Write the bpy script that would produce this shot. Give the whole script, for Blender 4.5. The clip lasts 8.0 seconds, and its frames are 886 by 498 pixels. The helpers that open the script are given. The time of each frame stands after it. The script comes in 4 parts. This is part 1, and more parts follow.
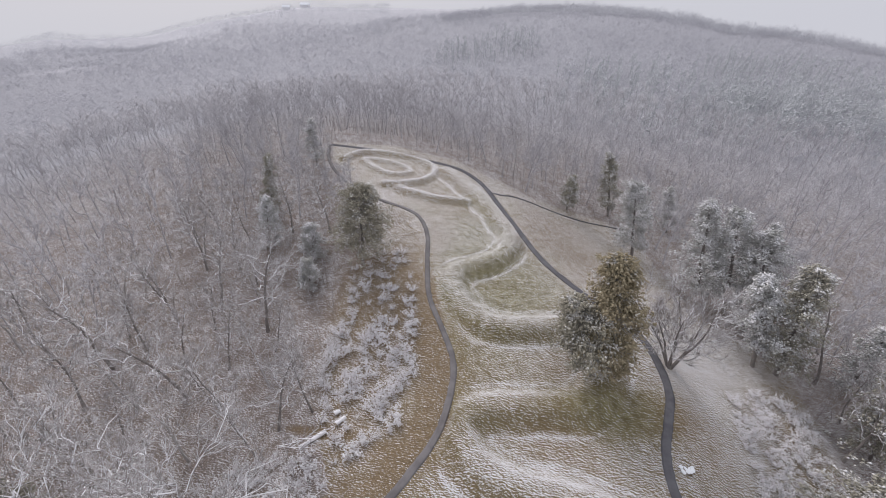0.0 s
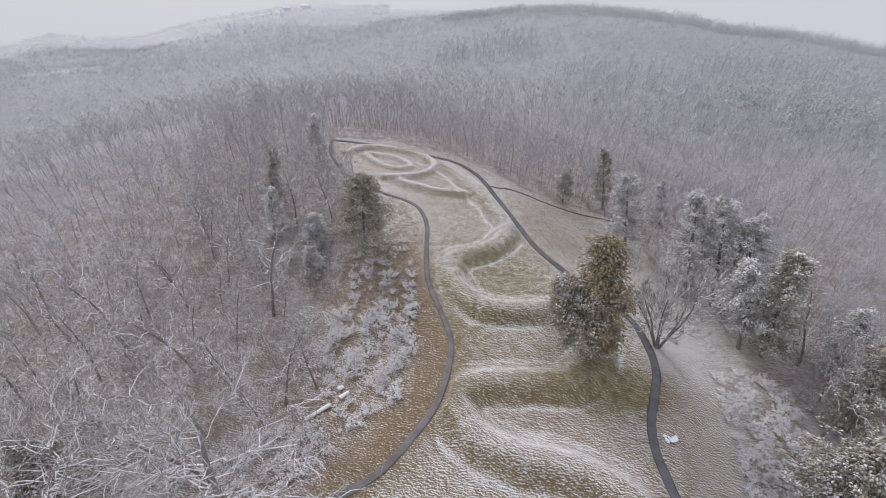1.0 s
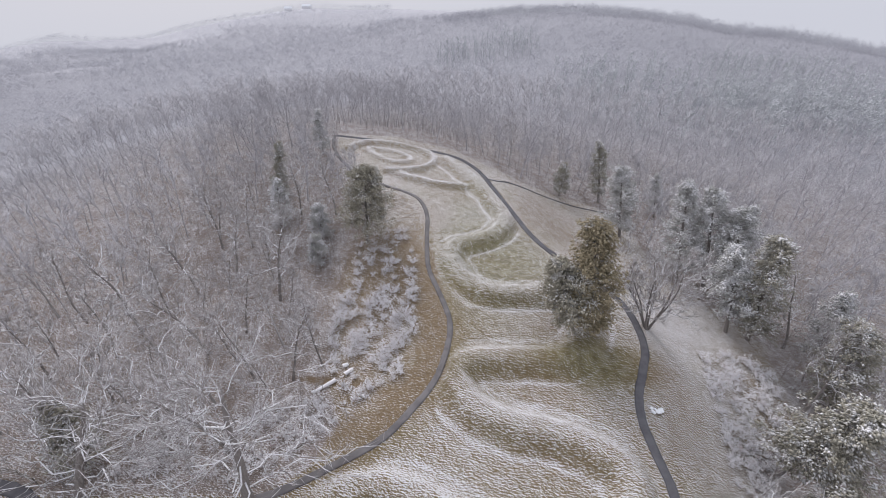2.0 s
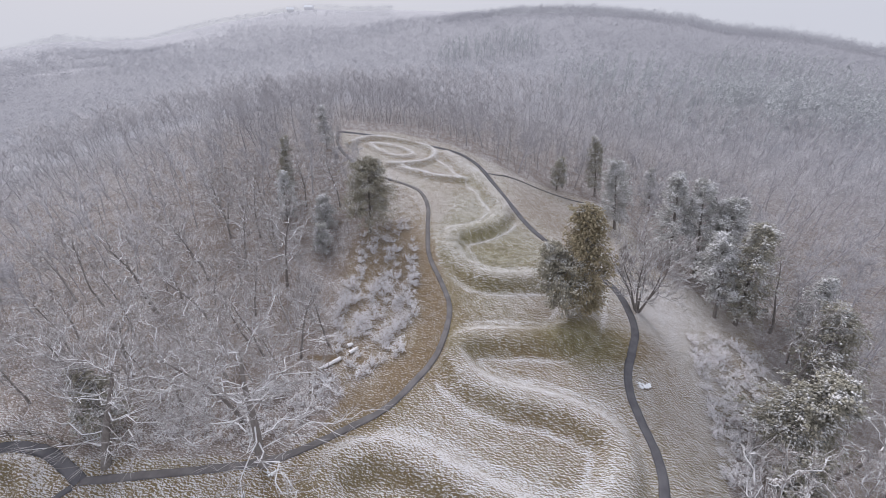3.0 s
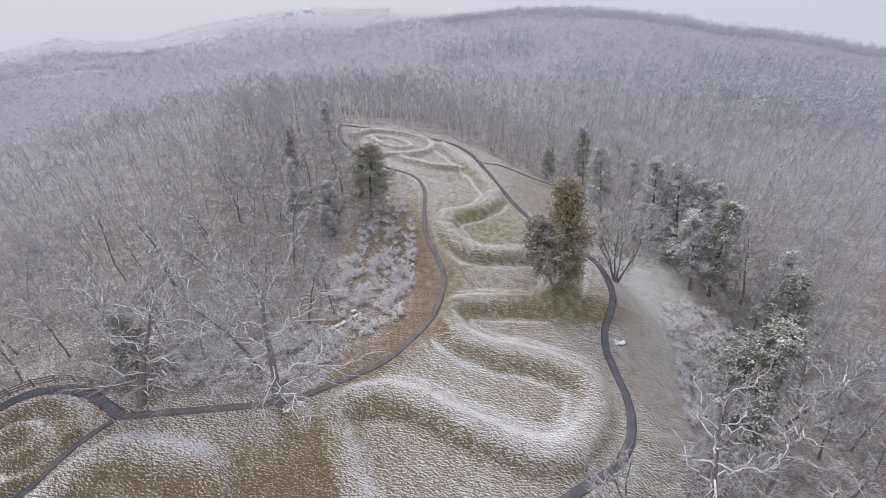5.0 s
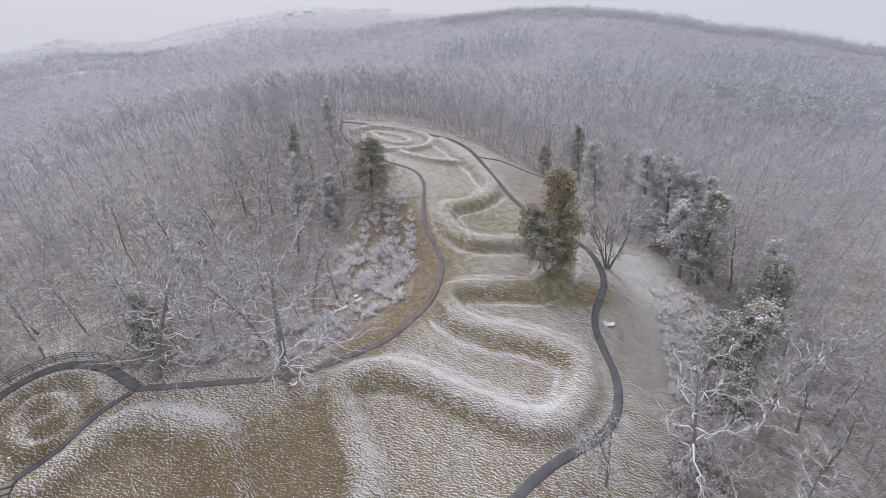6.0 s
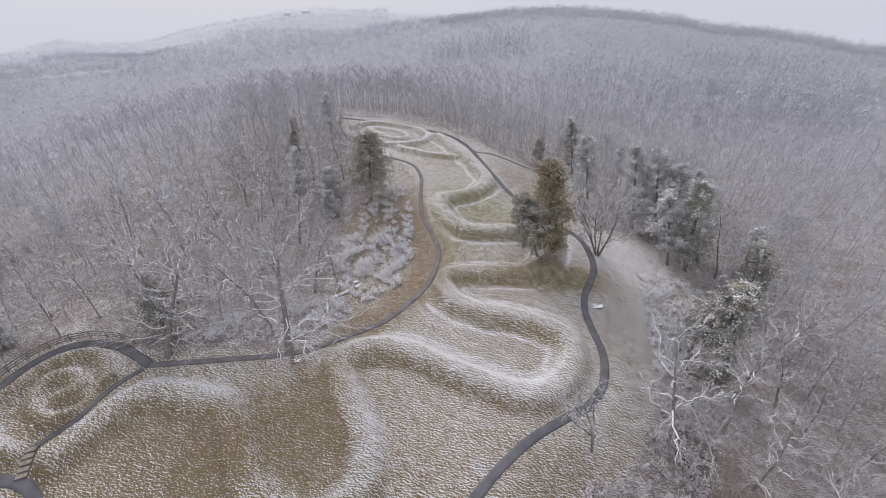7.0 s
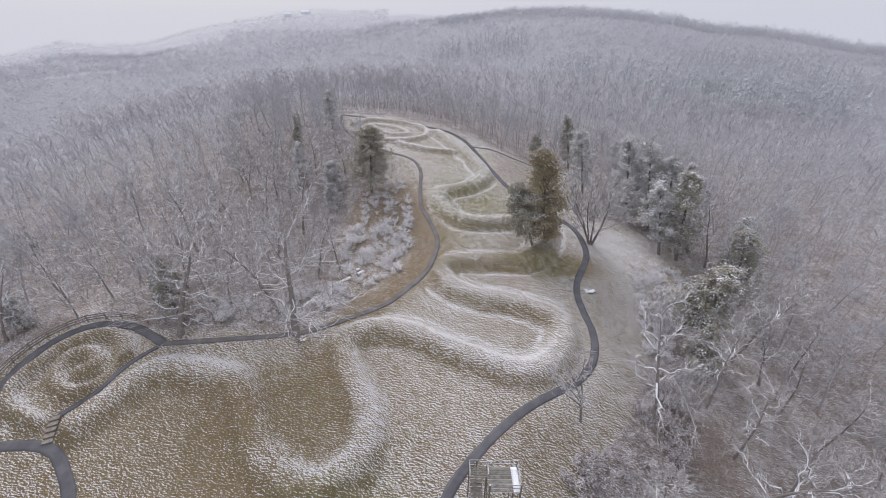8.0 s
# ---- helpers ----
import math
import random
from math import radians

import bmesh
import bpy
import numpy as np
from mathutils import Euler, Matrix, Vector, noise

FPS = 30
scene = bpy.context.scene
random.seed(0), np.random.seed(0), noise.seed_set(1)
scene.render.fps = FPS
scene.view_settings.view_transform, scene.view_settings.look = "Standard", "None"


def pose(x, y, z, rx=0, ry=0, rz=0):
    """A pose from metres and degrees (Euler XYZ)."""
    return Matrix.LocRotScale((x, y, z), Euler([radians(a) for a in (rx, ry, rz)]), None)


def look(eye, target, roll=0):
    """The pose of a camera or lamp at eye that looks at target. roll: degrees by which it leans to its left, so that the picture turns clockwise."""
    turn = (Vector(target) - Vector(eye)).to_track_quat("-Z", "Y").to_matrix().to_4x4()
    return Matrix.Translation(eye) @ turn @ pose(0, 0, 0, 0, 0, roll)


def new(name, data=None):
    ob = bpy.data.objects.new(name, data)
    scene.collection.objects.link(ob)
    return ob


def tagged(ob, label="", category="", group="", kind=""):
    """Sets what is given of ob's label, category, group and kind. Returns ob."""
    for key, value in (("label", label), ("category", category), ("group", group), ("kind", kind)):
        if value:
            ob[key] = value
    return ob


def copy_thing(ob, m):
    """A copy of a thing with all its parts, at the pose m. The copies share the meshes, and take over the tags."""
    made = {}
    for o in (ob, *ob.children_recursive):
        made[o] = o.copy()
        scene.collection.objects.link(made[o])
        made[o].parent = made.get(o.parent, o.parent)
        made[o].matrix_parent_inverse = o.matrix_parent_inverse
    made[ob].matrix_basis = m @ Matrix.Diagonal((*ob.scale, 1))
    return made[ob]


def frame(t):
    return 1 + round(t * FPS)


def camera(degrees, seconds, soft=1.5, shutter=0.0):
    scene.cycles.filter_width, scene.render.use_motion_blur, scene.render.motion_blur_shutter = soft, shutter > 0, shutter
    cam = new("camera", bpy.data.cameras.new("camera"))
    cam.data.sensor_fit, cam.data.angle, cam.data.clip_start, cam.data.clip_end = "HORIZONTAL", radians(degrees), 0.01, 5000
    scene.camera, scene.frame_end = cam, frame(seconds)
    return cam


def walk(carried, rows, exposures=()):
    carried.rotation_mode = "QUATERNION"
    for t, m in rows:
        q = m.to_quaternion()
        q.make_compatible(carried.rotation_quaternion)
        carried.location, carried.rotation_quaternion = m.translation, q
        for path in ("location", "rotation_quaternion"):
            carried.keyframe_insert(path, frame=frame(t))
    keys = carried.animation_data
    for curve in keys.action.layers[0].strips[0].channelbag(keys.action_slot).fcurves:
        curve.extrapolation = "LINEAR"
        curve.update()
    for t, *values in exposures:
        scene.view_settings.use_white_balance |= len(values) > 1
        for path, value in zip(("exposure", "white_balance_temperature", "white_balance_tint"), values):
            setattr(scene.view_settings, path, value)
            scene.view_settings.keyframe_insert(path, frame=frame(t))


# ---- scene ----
cam = camera(95.0, 8.0, soft=0.92)
METRES, EYE, TILT, LEAN, TURN = 30.09, 45.0, 5.5, 3.0, 0.0
ROWS = [
    (0.0, 0.0, 0.0, 0.0, 2.45, -36.7, -3.3),
    (0.5, 0.0084, -0.0596, -0.0006, 2.42, -36.64, -3.27),
    (1.0, 0.0159, -0.1203, -0.0019, 2.48, -36.6, -3.24),
    (1.5, 0.0222, -0.1818, -0.0036, 2.49, -36.55, -3.23),
    (3.0, 0.0402, -0.3707, -0.0024, 2.74, -36.44, -3.15),
    (3.5, 0.0497, -0.4331, -0.0033, 2.59, -36.32, -3.08),
    (4.0, 0.059, -0.4953, -0.0035, 2.54, -36.3, -3.07),
    (4.5, 0.0679, -0.5574, -0.0035, 2.47, -36.22, -3.03),
    (6.0, 0.0926, -0.7444, -0.0007, 2.46, -36.11, -2.88),
    (6.5, 0.1053, -0.8051, -0.0017, 2.12, -36.05, -2.84),
    (7.0, 0.1103, -0.8678, -0.0034, 2.15, -36.07, -2.86),
    (7.5, 0.1208, -0.9304, -0.0046, 1.99, -36.03, -2.79),
    (8.0, 0.1271, -0.9911, -0.0052, 2.14, -35.97, -2.74),
]
walk(cam, [(t, pose(0, 0, EYE, TILT, LEAN, TURN) @ pose(METRES * x, METRES * y, METRES * z, 90 + pitch, roll, yaw)) for t, x, y, z, yaw, pitch, roll in ROWS],
     exposures=[(0.0, 0.54, 6430, 14.0), (1.5, 0.58, 6320, 14.0), (3.5, 0.60, 6250, 14.0), (8.0, 0.60, 6250, 14.0)])

# ---------------------------------------------------------------- light
SUN_EL, SUN_AZ = radians(36), radians(-28)
world = bpy.data.worlds.new("overcast_sky")
scene.world = world
world.use_nodes = True
wn, wl = world.node_tree.nodes, world.node_tree.links
wn.clear()
sky = wn.new("ShaderNodeTexSky")
sky.sky_type, sky.sun_disc = "NISHITA", False
sky.sun_elevation, sky.sun_rotation = SUN_EL, SUN_AZ
sky.air_density, sky.dust_density, sky.ozone_density = 1.0, 2.0, 1.0
grey_sky = wn.new("ShaderNodeMix")  # an even cloud layer over the clear sky
grey_sky.data_type = "RGBA"
grey_sky.inputs[0].default_value = 0.95
grey_sky.inputs[7].default_value = (5.35, 5.5, 5.9, 1)
back = wn.new("ShaderNodeBackground")
back.inputs["Strength"].default_value = 0.10
wout = wn.new("ShaderNodeOutputWorld")
wl.new(sky.outputs["Color"], grey_sky.inputs[6])
rise = wn.new("ShaderNodeSeparateXYZ")  # an overcast sky is brighter overhead than at the horizon
wl.new(wn.new("ShaderNodeTexCoord").outputs["Generated"], rise.inputs[0])
overhead = wn.new("ShaderNodeMapRange")
overhead.inputs["To Min"].default_value, overhead.inputs["To Max"].default_value = 0.79, 1.14
wl.new(rise.outputs["Z"], overhead.inputs["Value"])
dome = wn.new("ShaderNodeVectorMath")
dome.operation = "SCALE"
wl.new(grey_sky.outputs[2], dome.inputs[0])
wl.new(overhead.outputs["Result"], dome.inputs["Scale"])
wl.new(dome.outputs["Vector"], back.inputs["Color"])
wl.new(back.outputs["Background"], wout.inputs["Surface"])
sun = new("sun", bpy.data.lights.new("sun", "SUN"))
sun.data.energy, sun.data.angle, sun.data.color = 1.35, radians(25), (1.0, 0.97, 0.94)
sun.matrix_basis = look((0, 0, 60), (0 - math.sin(SUN_AZ) * math.cos(SUN_EL), 0 - math.cos(SUN_AZ) * math.cos(SUN_EL), 60 - math.sin(SUN_EL)))


# ---------------------------------------------------------------- materials
class Nodes:
    """Short-hand for building one node material."""

    def __init__(self, name):
        self.mat = bpy.data.materials.new(name)
        self.mat.use_nodes = True
        self.tree = self.mat.node_tree
        self.tree.nodes.clear()
        self.out = self.tree.nodes.new("ShaderNodeOutputMaterial")
        self.bsdf = self.tree.nodes.new("ShaderNodeBsdfPrincipled")
        self.tree.links.new(self.bsdf.outputs[0], self.out.inputs[0])
        self.bsdf.inputs["Specular IOR Level"].default_value = 0.2

    def put(self, socket, value):
        if isinstance(value, bpy.types.NodeSocket):
            self.tree.links.new(value, socket)
        elif isinstance(value, tuple) and len(value) == 3 and socket.type == "RGBA":
            socket.default_value = (*value, 1)
        else:
            socket.default_value = value

    def place(self, scale=(1, 1, 1), turn=0.0, shift=(0, 0, 0)):
        geo = self.tree.nodes.new("ShaderNodeNewGeometry")
        mp = self.tree.nodes.new("ShaderNodeMapping")
        self.put(mp.inputs["Vector"], geo.outputs["Position"])
        mp.inputs["Scale"].default_value = scale
        mp.inputs["Rotation"].default_value = (0, 0, turn)
        mp.inputs["Location"].default_value = shift
        return mp.outputs[0]

    def noise(self, vector, scale, detail=4.0, rough=0.55, distort=0.0):
        n = self.tree.nodes.new("ShaderNodeTexNoise")
        self.put(n.inputs["Vector"], vector)
        n.inputs["Scale"].default_value, n.inputs["Detail"].default_value = scale, detail
        n.inputs["Roughness"].default_value, n.inputs["Distortion"].default_value = rough, distort
        return n.outputs[0]

    def ramp(self, value, low, high, a=0.0, b=1.0):
        n = self.tree.nodes.new("ShaderNodeMapRange")
        n.interpolation_type = "SMOOTHSTEP"
        for key, v in (("Value", value), ("From Min", low), ("From Max", high), ("To Min", a), ("To Max", b)):
            self.put(n.inputs[key], v)
        return n.outputs[0]

    def mix(self, factor, a, b):
        n = self.tree.nodes.new("ShaderNodeMix")
        n.data_type = "RGBA"
        self.put(n.inputs[0], factor), self.put(n.inputs[6], a), self.put(n.inputs[7], b)
        return n.outputs[2]

    def math(self, op, a, b=0.0):
        n = self.tree.nodes.new("ShaderNodeMath")
        n.operation = op
        self.put(n.inputs[0], a), self.put(n.inputs[1], b)
        return n.outputs[0]

    def attr(self, name):
        n = self.tree.nodes.new("ShaderNodeAttribute")
        n.attribute_name = name
        return n.outputs["Fac"]

    def up(self):
        geo = self.tree.nodes.new("ShaderNodeNewGeometry")
        sep = self.tree.nodes.new("ShaderNodeSeparateXYZ")
        self.put(sep.inputs[0], geo.outputs["Normal"])
        return sep.outputs[2]

    def chance(self):
        return self.tree.nodes.new("ShaderNodeObjectInfo").outputs["Random"]

    def island(self):
        return self.tree.nodes.new("ShaderNodeNewGeometry").outputs["Random Per Island"]

    def bump(self, height, distance, strength=1.0):
        n = self.tree.nodes.new("ShaderNodeBump")
        self.put(n.inputs["Height"], height)
        n.inputs["Distance"].default_value, n.inputs["Strength"].default_value = distance, strength
        self.put(self.bsdf.inputs["Normal"], n.outputs[0])

    def done(self, colour, rough=0.9):
        self.put(self.bsdf.inputs["Base Color"], colour)
        self.put(self.bsdf.inputs["Roughness"], rough)
        return self.mat


SNOW = (0.862, 0.85, 0.862)


def ground_material():
    m = Nodes("frosted_grass")
    wide = m.noise(m.place(), 0.12, 3)
    mid = m.noise(m.place(), 0.9, 4)
    fine = m.noise(m.place((0.8, 1.4, 1), 0.25), 5.5, 4, 0.6, 0.5)
    straw = m.mix(m.ramp(fine, 0.3, 0.7), (0.205, 0.155, 0.088), (0.365, 0.29, 0.175))
    straw = m.mix(m.ramp(wide, 0.35, 0.65, 0.0, 0.6), straw, (0.235, 0.165, 0.085))
    green = m.mix(m.ramp(mid, 0.3, 0.7), (0.19, 0.165, 0.08), (0.315, 0.275, 0.142))
    grass = m.mix(m.attr("green"), straw, green)
    leaf = m.mix(m.ramp(m.noise(m.place(), 5.0, 4), 0.35, 0.65), (0.23, 0.182, 0.152), (0.385, 0.322, 0.28))
    earth = m.mix(m.attr("litter"), grass, leaf)
    # wind-blown snow lies on one side of every tuft
    tuft_a = m.noise(m.place((1.0, 1.9, 1), 0.2), 3.1, 5, 0.6, 0.5)
    tuft_b = m.noise(m.place((1.0, 1.9, 1), 0.2, (0.035, 0.13, 0)), 3.1, 5, 0.6, 0.5)
    side = m.math("MULTIPLY", m.math("SUBTRACT", tuft_a, tuft_b), m.ramp(m.attr("litter"), 0.3, 1.0, 4.6, 2.2))
    drift = m.math("MULTIPLY", m.math("SUBTRACT", mid, 0.5), 0.75)
    bracken = m.mix(m.ramp(fine, 0.3, 0.7), (0.19, 0.134, 0.078), (0.33, 0.248, 0.152))
    earth = m.mix(m.attr("bracken"), earth, bracken)
    # flat blue-grey on the far woodland floor, painted in for haze
    earth = m.mix(m.attr("haze_tint"), earth, (0.35, 0.345, 0.37))
    level = m.math("ADD", side, m.math("ADD", drift, m.math("SUBTRACT", m.attr("snow"), 0.5)))
    cover = m.ramp(level, -0.10, 0.13)
    m.bump(m.math("ADD", tuft_a, m.math("MULTIPLY", fine, 0.3)), 0.45, 1.0)
    return m.done(m.mix(cover, earth, SNOW), 0.95)


def asphalt_material(name="asphalt", dark=(0.095, 0.092, 0.10), pale=(0.14, 0.135, 0.143)):
    m = Nodes(name)
    stain = m.noise(m.place(), 0.6, 4)
    grit = m.noise(m.place(), 30.0, 2)
    c = m.mix(m.ramp(stain, 0.3, 0.7), dark, pale)
    c = m.mix(m.ramp(grit, 0.55, 0.75, 0.0, 0.35), c, (0.16, 0.16, 0.165))
    m.bump(grit, 0.01, 0.4)
    return m.done(c, 0.75)


def bark_material(name, dark, pale, snow=(0.35, 0.8), amount=1.0, gaps=(0.3, 0.55)):
    m = Nodes(name)
    grain = m.noise(m.place((1, 1, 0.25)), 6.0, 4)
    c = m.mix(m.ramp(grain, 0.3, 0.7), dark, pale)
    c = m.mix(m.ramp(m.chance(), 0.0, 1.0, 0.0, 0.5), c, pale)
    patch = m.ramp(m.noise(m.place(), 1.2, 3), *gaps)
    cover = m.math("MULTIPLY", m.ramp(m.up(), *snow), m.math("MULTIPLY", patch, amount))
    m.bump(grain, 0.03, 0.6)
    return m.done(m.mix(cover, c, SNOW), 0.9)


def needle_material(name, dark, pale, snow=(0.0, 0.5), amount=1.0, spread=(0.48, 0.58)):
    m = Nodes(name)
    c = m.mix(m.island(), dark, pale)
    c = m.mix(m.ramp(m.noise(m.place(), 0.5, 3), 0.4, 0.7, 0.0, 0.6), c, dark)
    patch = m.ramp(m.noise(m.place(), 0.7, 3), *spread)
    cover = m.math("MULTIPLY", m.ramp(m.up(), *snow), m.math("MULTIPLY", patch, amount))
    return m.done(m.mix(cover, c, SNOW), 0.9)


def wood_material(name, dark, pale, snow=(0.6, 0.9), amount=0.8):
    m = Nodes(name)
    grain = m.noise(m.place((1, 6, 6)), 4.0, 5)
    c = m.mix(m.ramp(grain, 0.3, 0.7), dark, pale)
    patch = m.ramp(m.noise(m.place(), 2.5, 3), 0.35, 0.55)
    cover = m.math("MULTIPLY", m.ramp(m.up(), *snow), m.math("MULTIPLY", patch, amount))
    m.bump(grain, 0.01, 0.5)
    return m.done(m.mix(cover, c, SNOW), 0.85)


def plain_material(name, a, b, scale=4.0, rough=0.85):
    m = Nodes(name)
    c = m.mix(m.ramp(m.noise(m.place(), scale, 4), 0.3, 0.7), a, b)
    return m.done(c, rough)


GROUND = ground_material()
ASPHALT = asphalt_material()
DUSTED_ASPHALT = asphalt_material("dusted_asphalt", (0.125, 0.115, 0.115), (0.185, 0.172, 0.17))
BARK = bark_material("snowy_bark", (0.17, 0.15, 0.137), (0.29, 0.265, 0.248))
LIMB = bark_material("snow_lined_limbs", (0.235, 0.215, 0.206), (0.36, 0.338, 0.328), (-0.12, 0.4), 1.0, (0.31, 0.48))
TWIG = bark_material("frosted_twigs", (0.24, 0.212, 0.2), (0.36, 0.325, 0.31), (0.3, 0.85), 0.7)
# distance haze painted into the bark: paler and bluer from wood to valley
MID_TWIG = bark_material("haze_grey_twigs", (0.37, 0.355, 0.37), (0.48, 0.465, 0.485), (0.1, 0.9), 0.5)
FAR_TWIG = bark_material("haze_blue_hill_woods", (0.40, 0.40, 0.435), (0.47, 0.47, 0.51), (0.2, 1.0), 0.3)
VALLEY_TWIG = bark_material("haze_white_valley_woods", (0.50, 0.51, 0.55), (0.57, 0.58, 0.62), (0.2, 1.0), 0.4)
CEDAR = needle_material("cedar_foliage", (0.335, 0.315, 0.255), (0.485, 0.46, 0.385), (-0.5, 0.3), 0.9, (0.47, 0.61))
RUST_CEDAR = needle_material("bronzed_cedar_foliage", (0.325, 0.272, 0.175), (0.475, 0.41, 0.28), (-0.4, 0.3), 0.7, (0.54, 0.66))
GREY_CEDAR = needle_material("grey_cedar_foliage", (0.33, 0.305, 0.24), (0.475, 0.445, 0.36), (-0.4, 0.4), 0.65, (0.5, 0.66))
FROST_CEDAR = needle_material("snow_laden_cedar_foliage", (0.43, 0.425, 0.40), (0.57, 0.565, 0.54), (-0.7, 0.1), 0.95, (0.42, 0.58))
# snow on the tops is real, the pale base colour holds distance haze
FAR_CEDAR = needle_material("hazed_hill_conifers", (0.43, 0.455, 0.465), (0.53, 0.555, 0.565), (-0.4, 0.4), 0.6, (0.34, 0.5))
BRUSH = bark_material("snowy_brush", (0.34, 0.262, 0.245), (0.53, 0.44, 0.425), (-0.7, 0.1), 0.95, (0.24, 0.46))
THICKET = bark_material("frosted_thicket", (0.26, 0.205, 0.20), (0.42, 0.36, 0.355), (-0.1, 0.6), 0.7)
TIMBER = wood_material("weathered_timber", (0.12, 0.105, 0.09), (0.25, 0.22, 0.19))


# ---------------------------------------------------------------- lines of the plan
def smooth(points, step=0.6, closed=False):
    """Catmull-Rom curve through plan points, sampled about every step metres."""
    p = np.array(points, float)
    p = np.vstack([p[-1], p, p[0], p[1]]) if closed else np.vstack([2 * p[0] - p[1], p, 2 * p[-1] - p[-2]])
    out = []
    for a, b, c, d in zip(p, p[1:], p[2:], p[3:]):
        n = max(2, int(np.hypot(*(c - b)) / step))
        t = np.linspace(0, 1, n, endpoint=False)[:, None]
        out.append(0.5 * (2 * b + (c - a) * t + (2 * a - 5 * b + 4 * c - d) * t ** 2 + (3 * b - a - 3 * c + d) * t ** 3))
    out.append(p[-2][None] if not closed else p[1][None])
    return np.vstack(out)


SERPENT = smooth([(-38.4, -2.0), (-36.4, 1.7), (-35.1, 4.4), (-33.3, 6.0), (-30.0, 6.1), (-26.3, 5.6), (-23.4, 4.6), (-20.9, 1.6), (-18.2, -2.4), (-14.9, -5.6),
                  (-11.0, -6.8), (-8.1, -5.8), (-6.0, -2.6), (-6.4, 1.4), (-8.5, 5.1), (-10.9, 9.1), (-11.6, 12.1), (-9.6, 14.3), (-5.6, 15.2), (-0.6, 13.9),
                  (3.5, 12.0), (8.2, 10.3), (11.5, 9.2), (15.0, 9.6), (18.1, 12.0), (20.1, 15.7), (19.9, 18.8), (17.4, 20.9), (12.5, 22.6), (7.9, 23.3), (3.3, 25.4),
                  (0.9, 29.5), (2.0, 31.4), (5.3, 32.6), (10.4, 33.0), (16.4, 33.7), (20.5, 38.2), (22.2, 44.9), (19.1, 46.8), (13.6, 46.4)])
NECK = smooth([(13.6, 46.4), (8.6, 45.9), (4.8, 46.5), (1.3, 50.3), (-0.1, 54.8), (1.4, 58.5), (4.8, 60.1), (8.5, 63.0), (10.8, 67.6), (10.8, 71.6), (8.5, 77.4), (5.6, 84),
               (1.8, 90.4), (-2.1, 95.8)])
TAIL = smooth([(-40.5, -1.6), (-42.9, -1.7), (-46.1, -0.6), (-48.6, 0.9), (-49.3, 3.3), (-48.9, 5.3), (-48.1, 8.2), (-46.3, 10.3), (-43.9, 11.3), (-41.5, 10.6), (-39.1, 7.8), (-38.9, 5.2), (-39.9, 2.8), (-42.1, 2.1), (-44.4, 3.1), (-45.9, 5.1), (-45.8, 7.3), (-44.2, 8.1), (-42.4, 7.1), (-42.0, 5.5), (-42.9, 4.9)], 0.4)
JAWS = [smooth([(-28.5, 99.9), (-25.3, 103.8), (-20, 104.8), (-12.4, 103.4), (-7.5, 100.2), (-5.2, 96.3), (-7.2, 91.4), (-12.3, 88.7), (-16.6, 87.8)]),
        smooth([(2.5, 82.2), (-4.4, 82.8), (-7.9, 84.2), (-10.6, 85.0), (-12.9, 86.5)])]
OVAL = smooth([(-23.5, 100.3), (-21.1, 97), (-18.2, 94.4), (-15.2, 93.3), (-12.9, 93.7), (-11.3, 95.2), (-13.5, 98), (-18, 100.2)], closed=True)

PATHS = {
    "path_1": smooth([(-35.9, 10.4), (-31.3, 11.2), (-25.6, 12.2), (-20.4, 13.2), (-16.1, 14.7), (-11.7, 17.4), (-7.1, 20.6), (-4.1, 24.4), (-1.2, 29.4),
                      (0.2, 35.4), (0.2, 40), (-1.6, 45.6), (-3.8, 52), (-4.7, 60.9), (-5.2, 68.6), (-7.2, 74.8), (-10.5, 77.9), (-14.7, 80), (-20, 83), (-25, 87.5), (-29.8, 94), (-33, 101), (-34.6, 108)]),
    "path_2": smooth([(-5, -34), (-3, -24), (-0.5, -15), (3.2, -6.8), (4.7, -4.4), (6.2, -2.5), (9, 0.6), (12.7, 3.8), (17, 6.5), (20, 8.2), (22.5, 10.8), (24, 13.9), (24.6, 17.7), (24.3, 21.3),
                      (24.2, 25.2), (25, 28.9), (26.8, 32.6), (28.6, 36.7), (29, 41.4), (28.2, 46.2), (25.4, 50.3), (20.7, 56.2), (16.2, 63.4), (12.6, 73.4),
                      (9.5, 82.6), (7.2, 89.4), (4.5, 94.4), (0, 99.2), (-7.4, 102.4), (-16.8, 106), (-27.6, 107.6), (-34.4, 108.3)]),
    "path_3": smooth([(-36.3, 9.8), (-37.5, 8.2), (-38.6, 5.9), (-39.4, 2.5), (-40.6, 0.5), (-41.4, -0.8)]),
    "path_4": smooth([(-35.9, 10.4), (-38.5, 11.7), (-41.7, 13), (-45.5, 13.2), (-48.3, 12.1), (-50.3, 9.6), (-51.1, 6.3), (-50.9, 2.9), (-50.2, -0.6), (-48.6, -3.2), (-45.8, -4.5),
                      (-42.6, -4.2), (-40.4, -4.2), (-38.4, -4.8), (-35.6, -7), (-33.4, -9.4), (-31.5, -13), (-30.5, -18), (-29, -25), (-28, -34)]),
    "path_5": smooth([(8.2, 87.4), (12.3, 86.6), (17.7, 87.8), (23, 87.7), (29.8, 87.6), (36.9, 88.4), (44.7, 88.8)]),
}
STAIR = smooth([(-41.4, -0.8), (-40.9, -2.2), (-40.2, -3.8)])
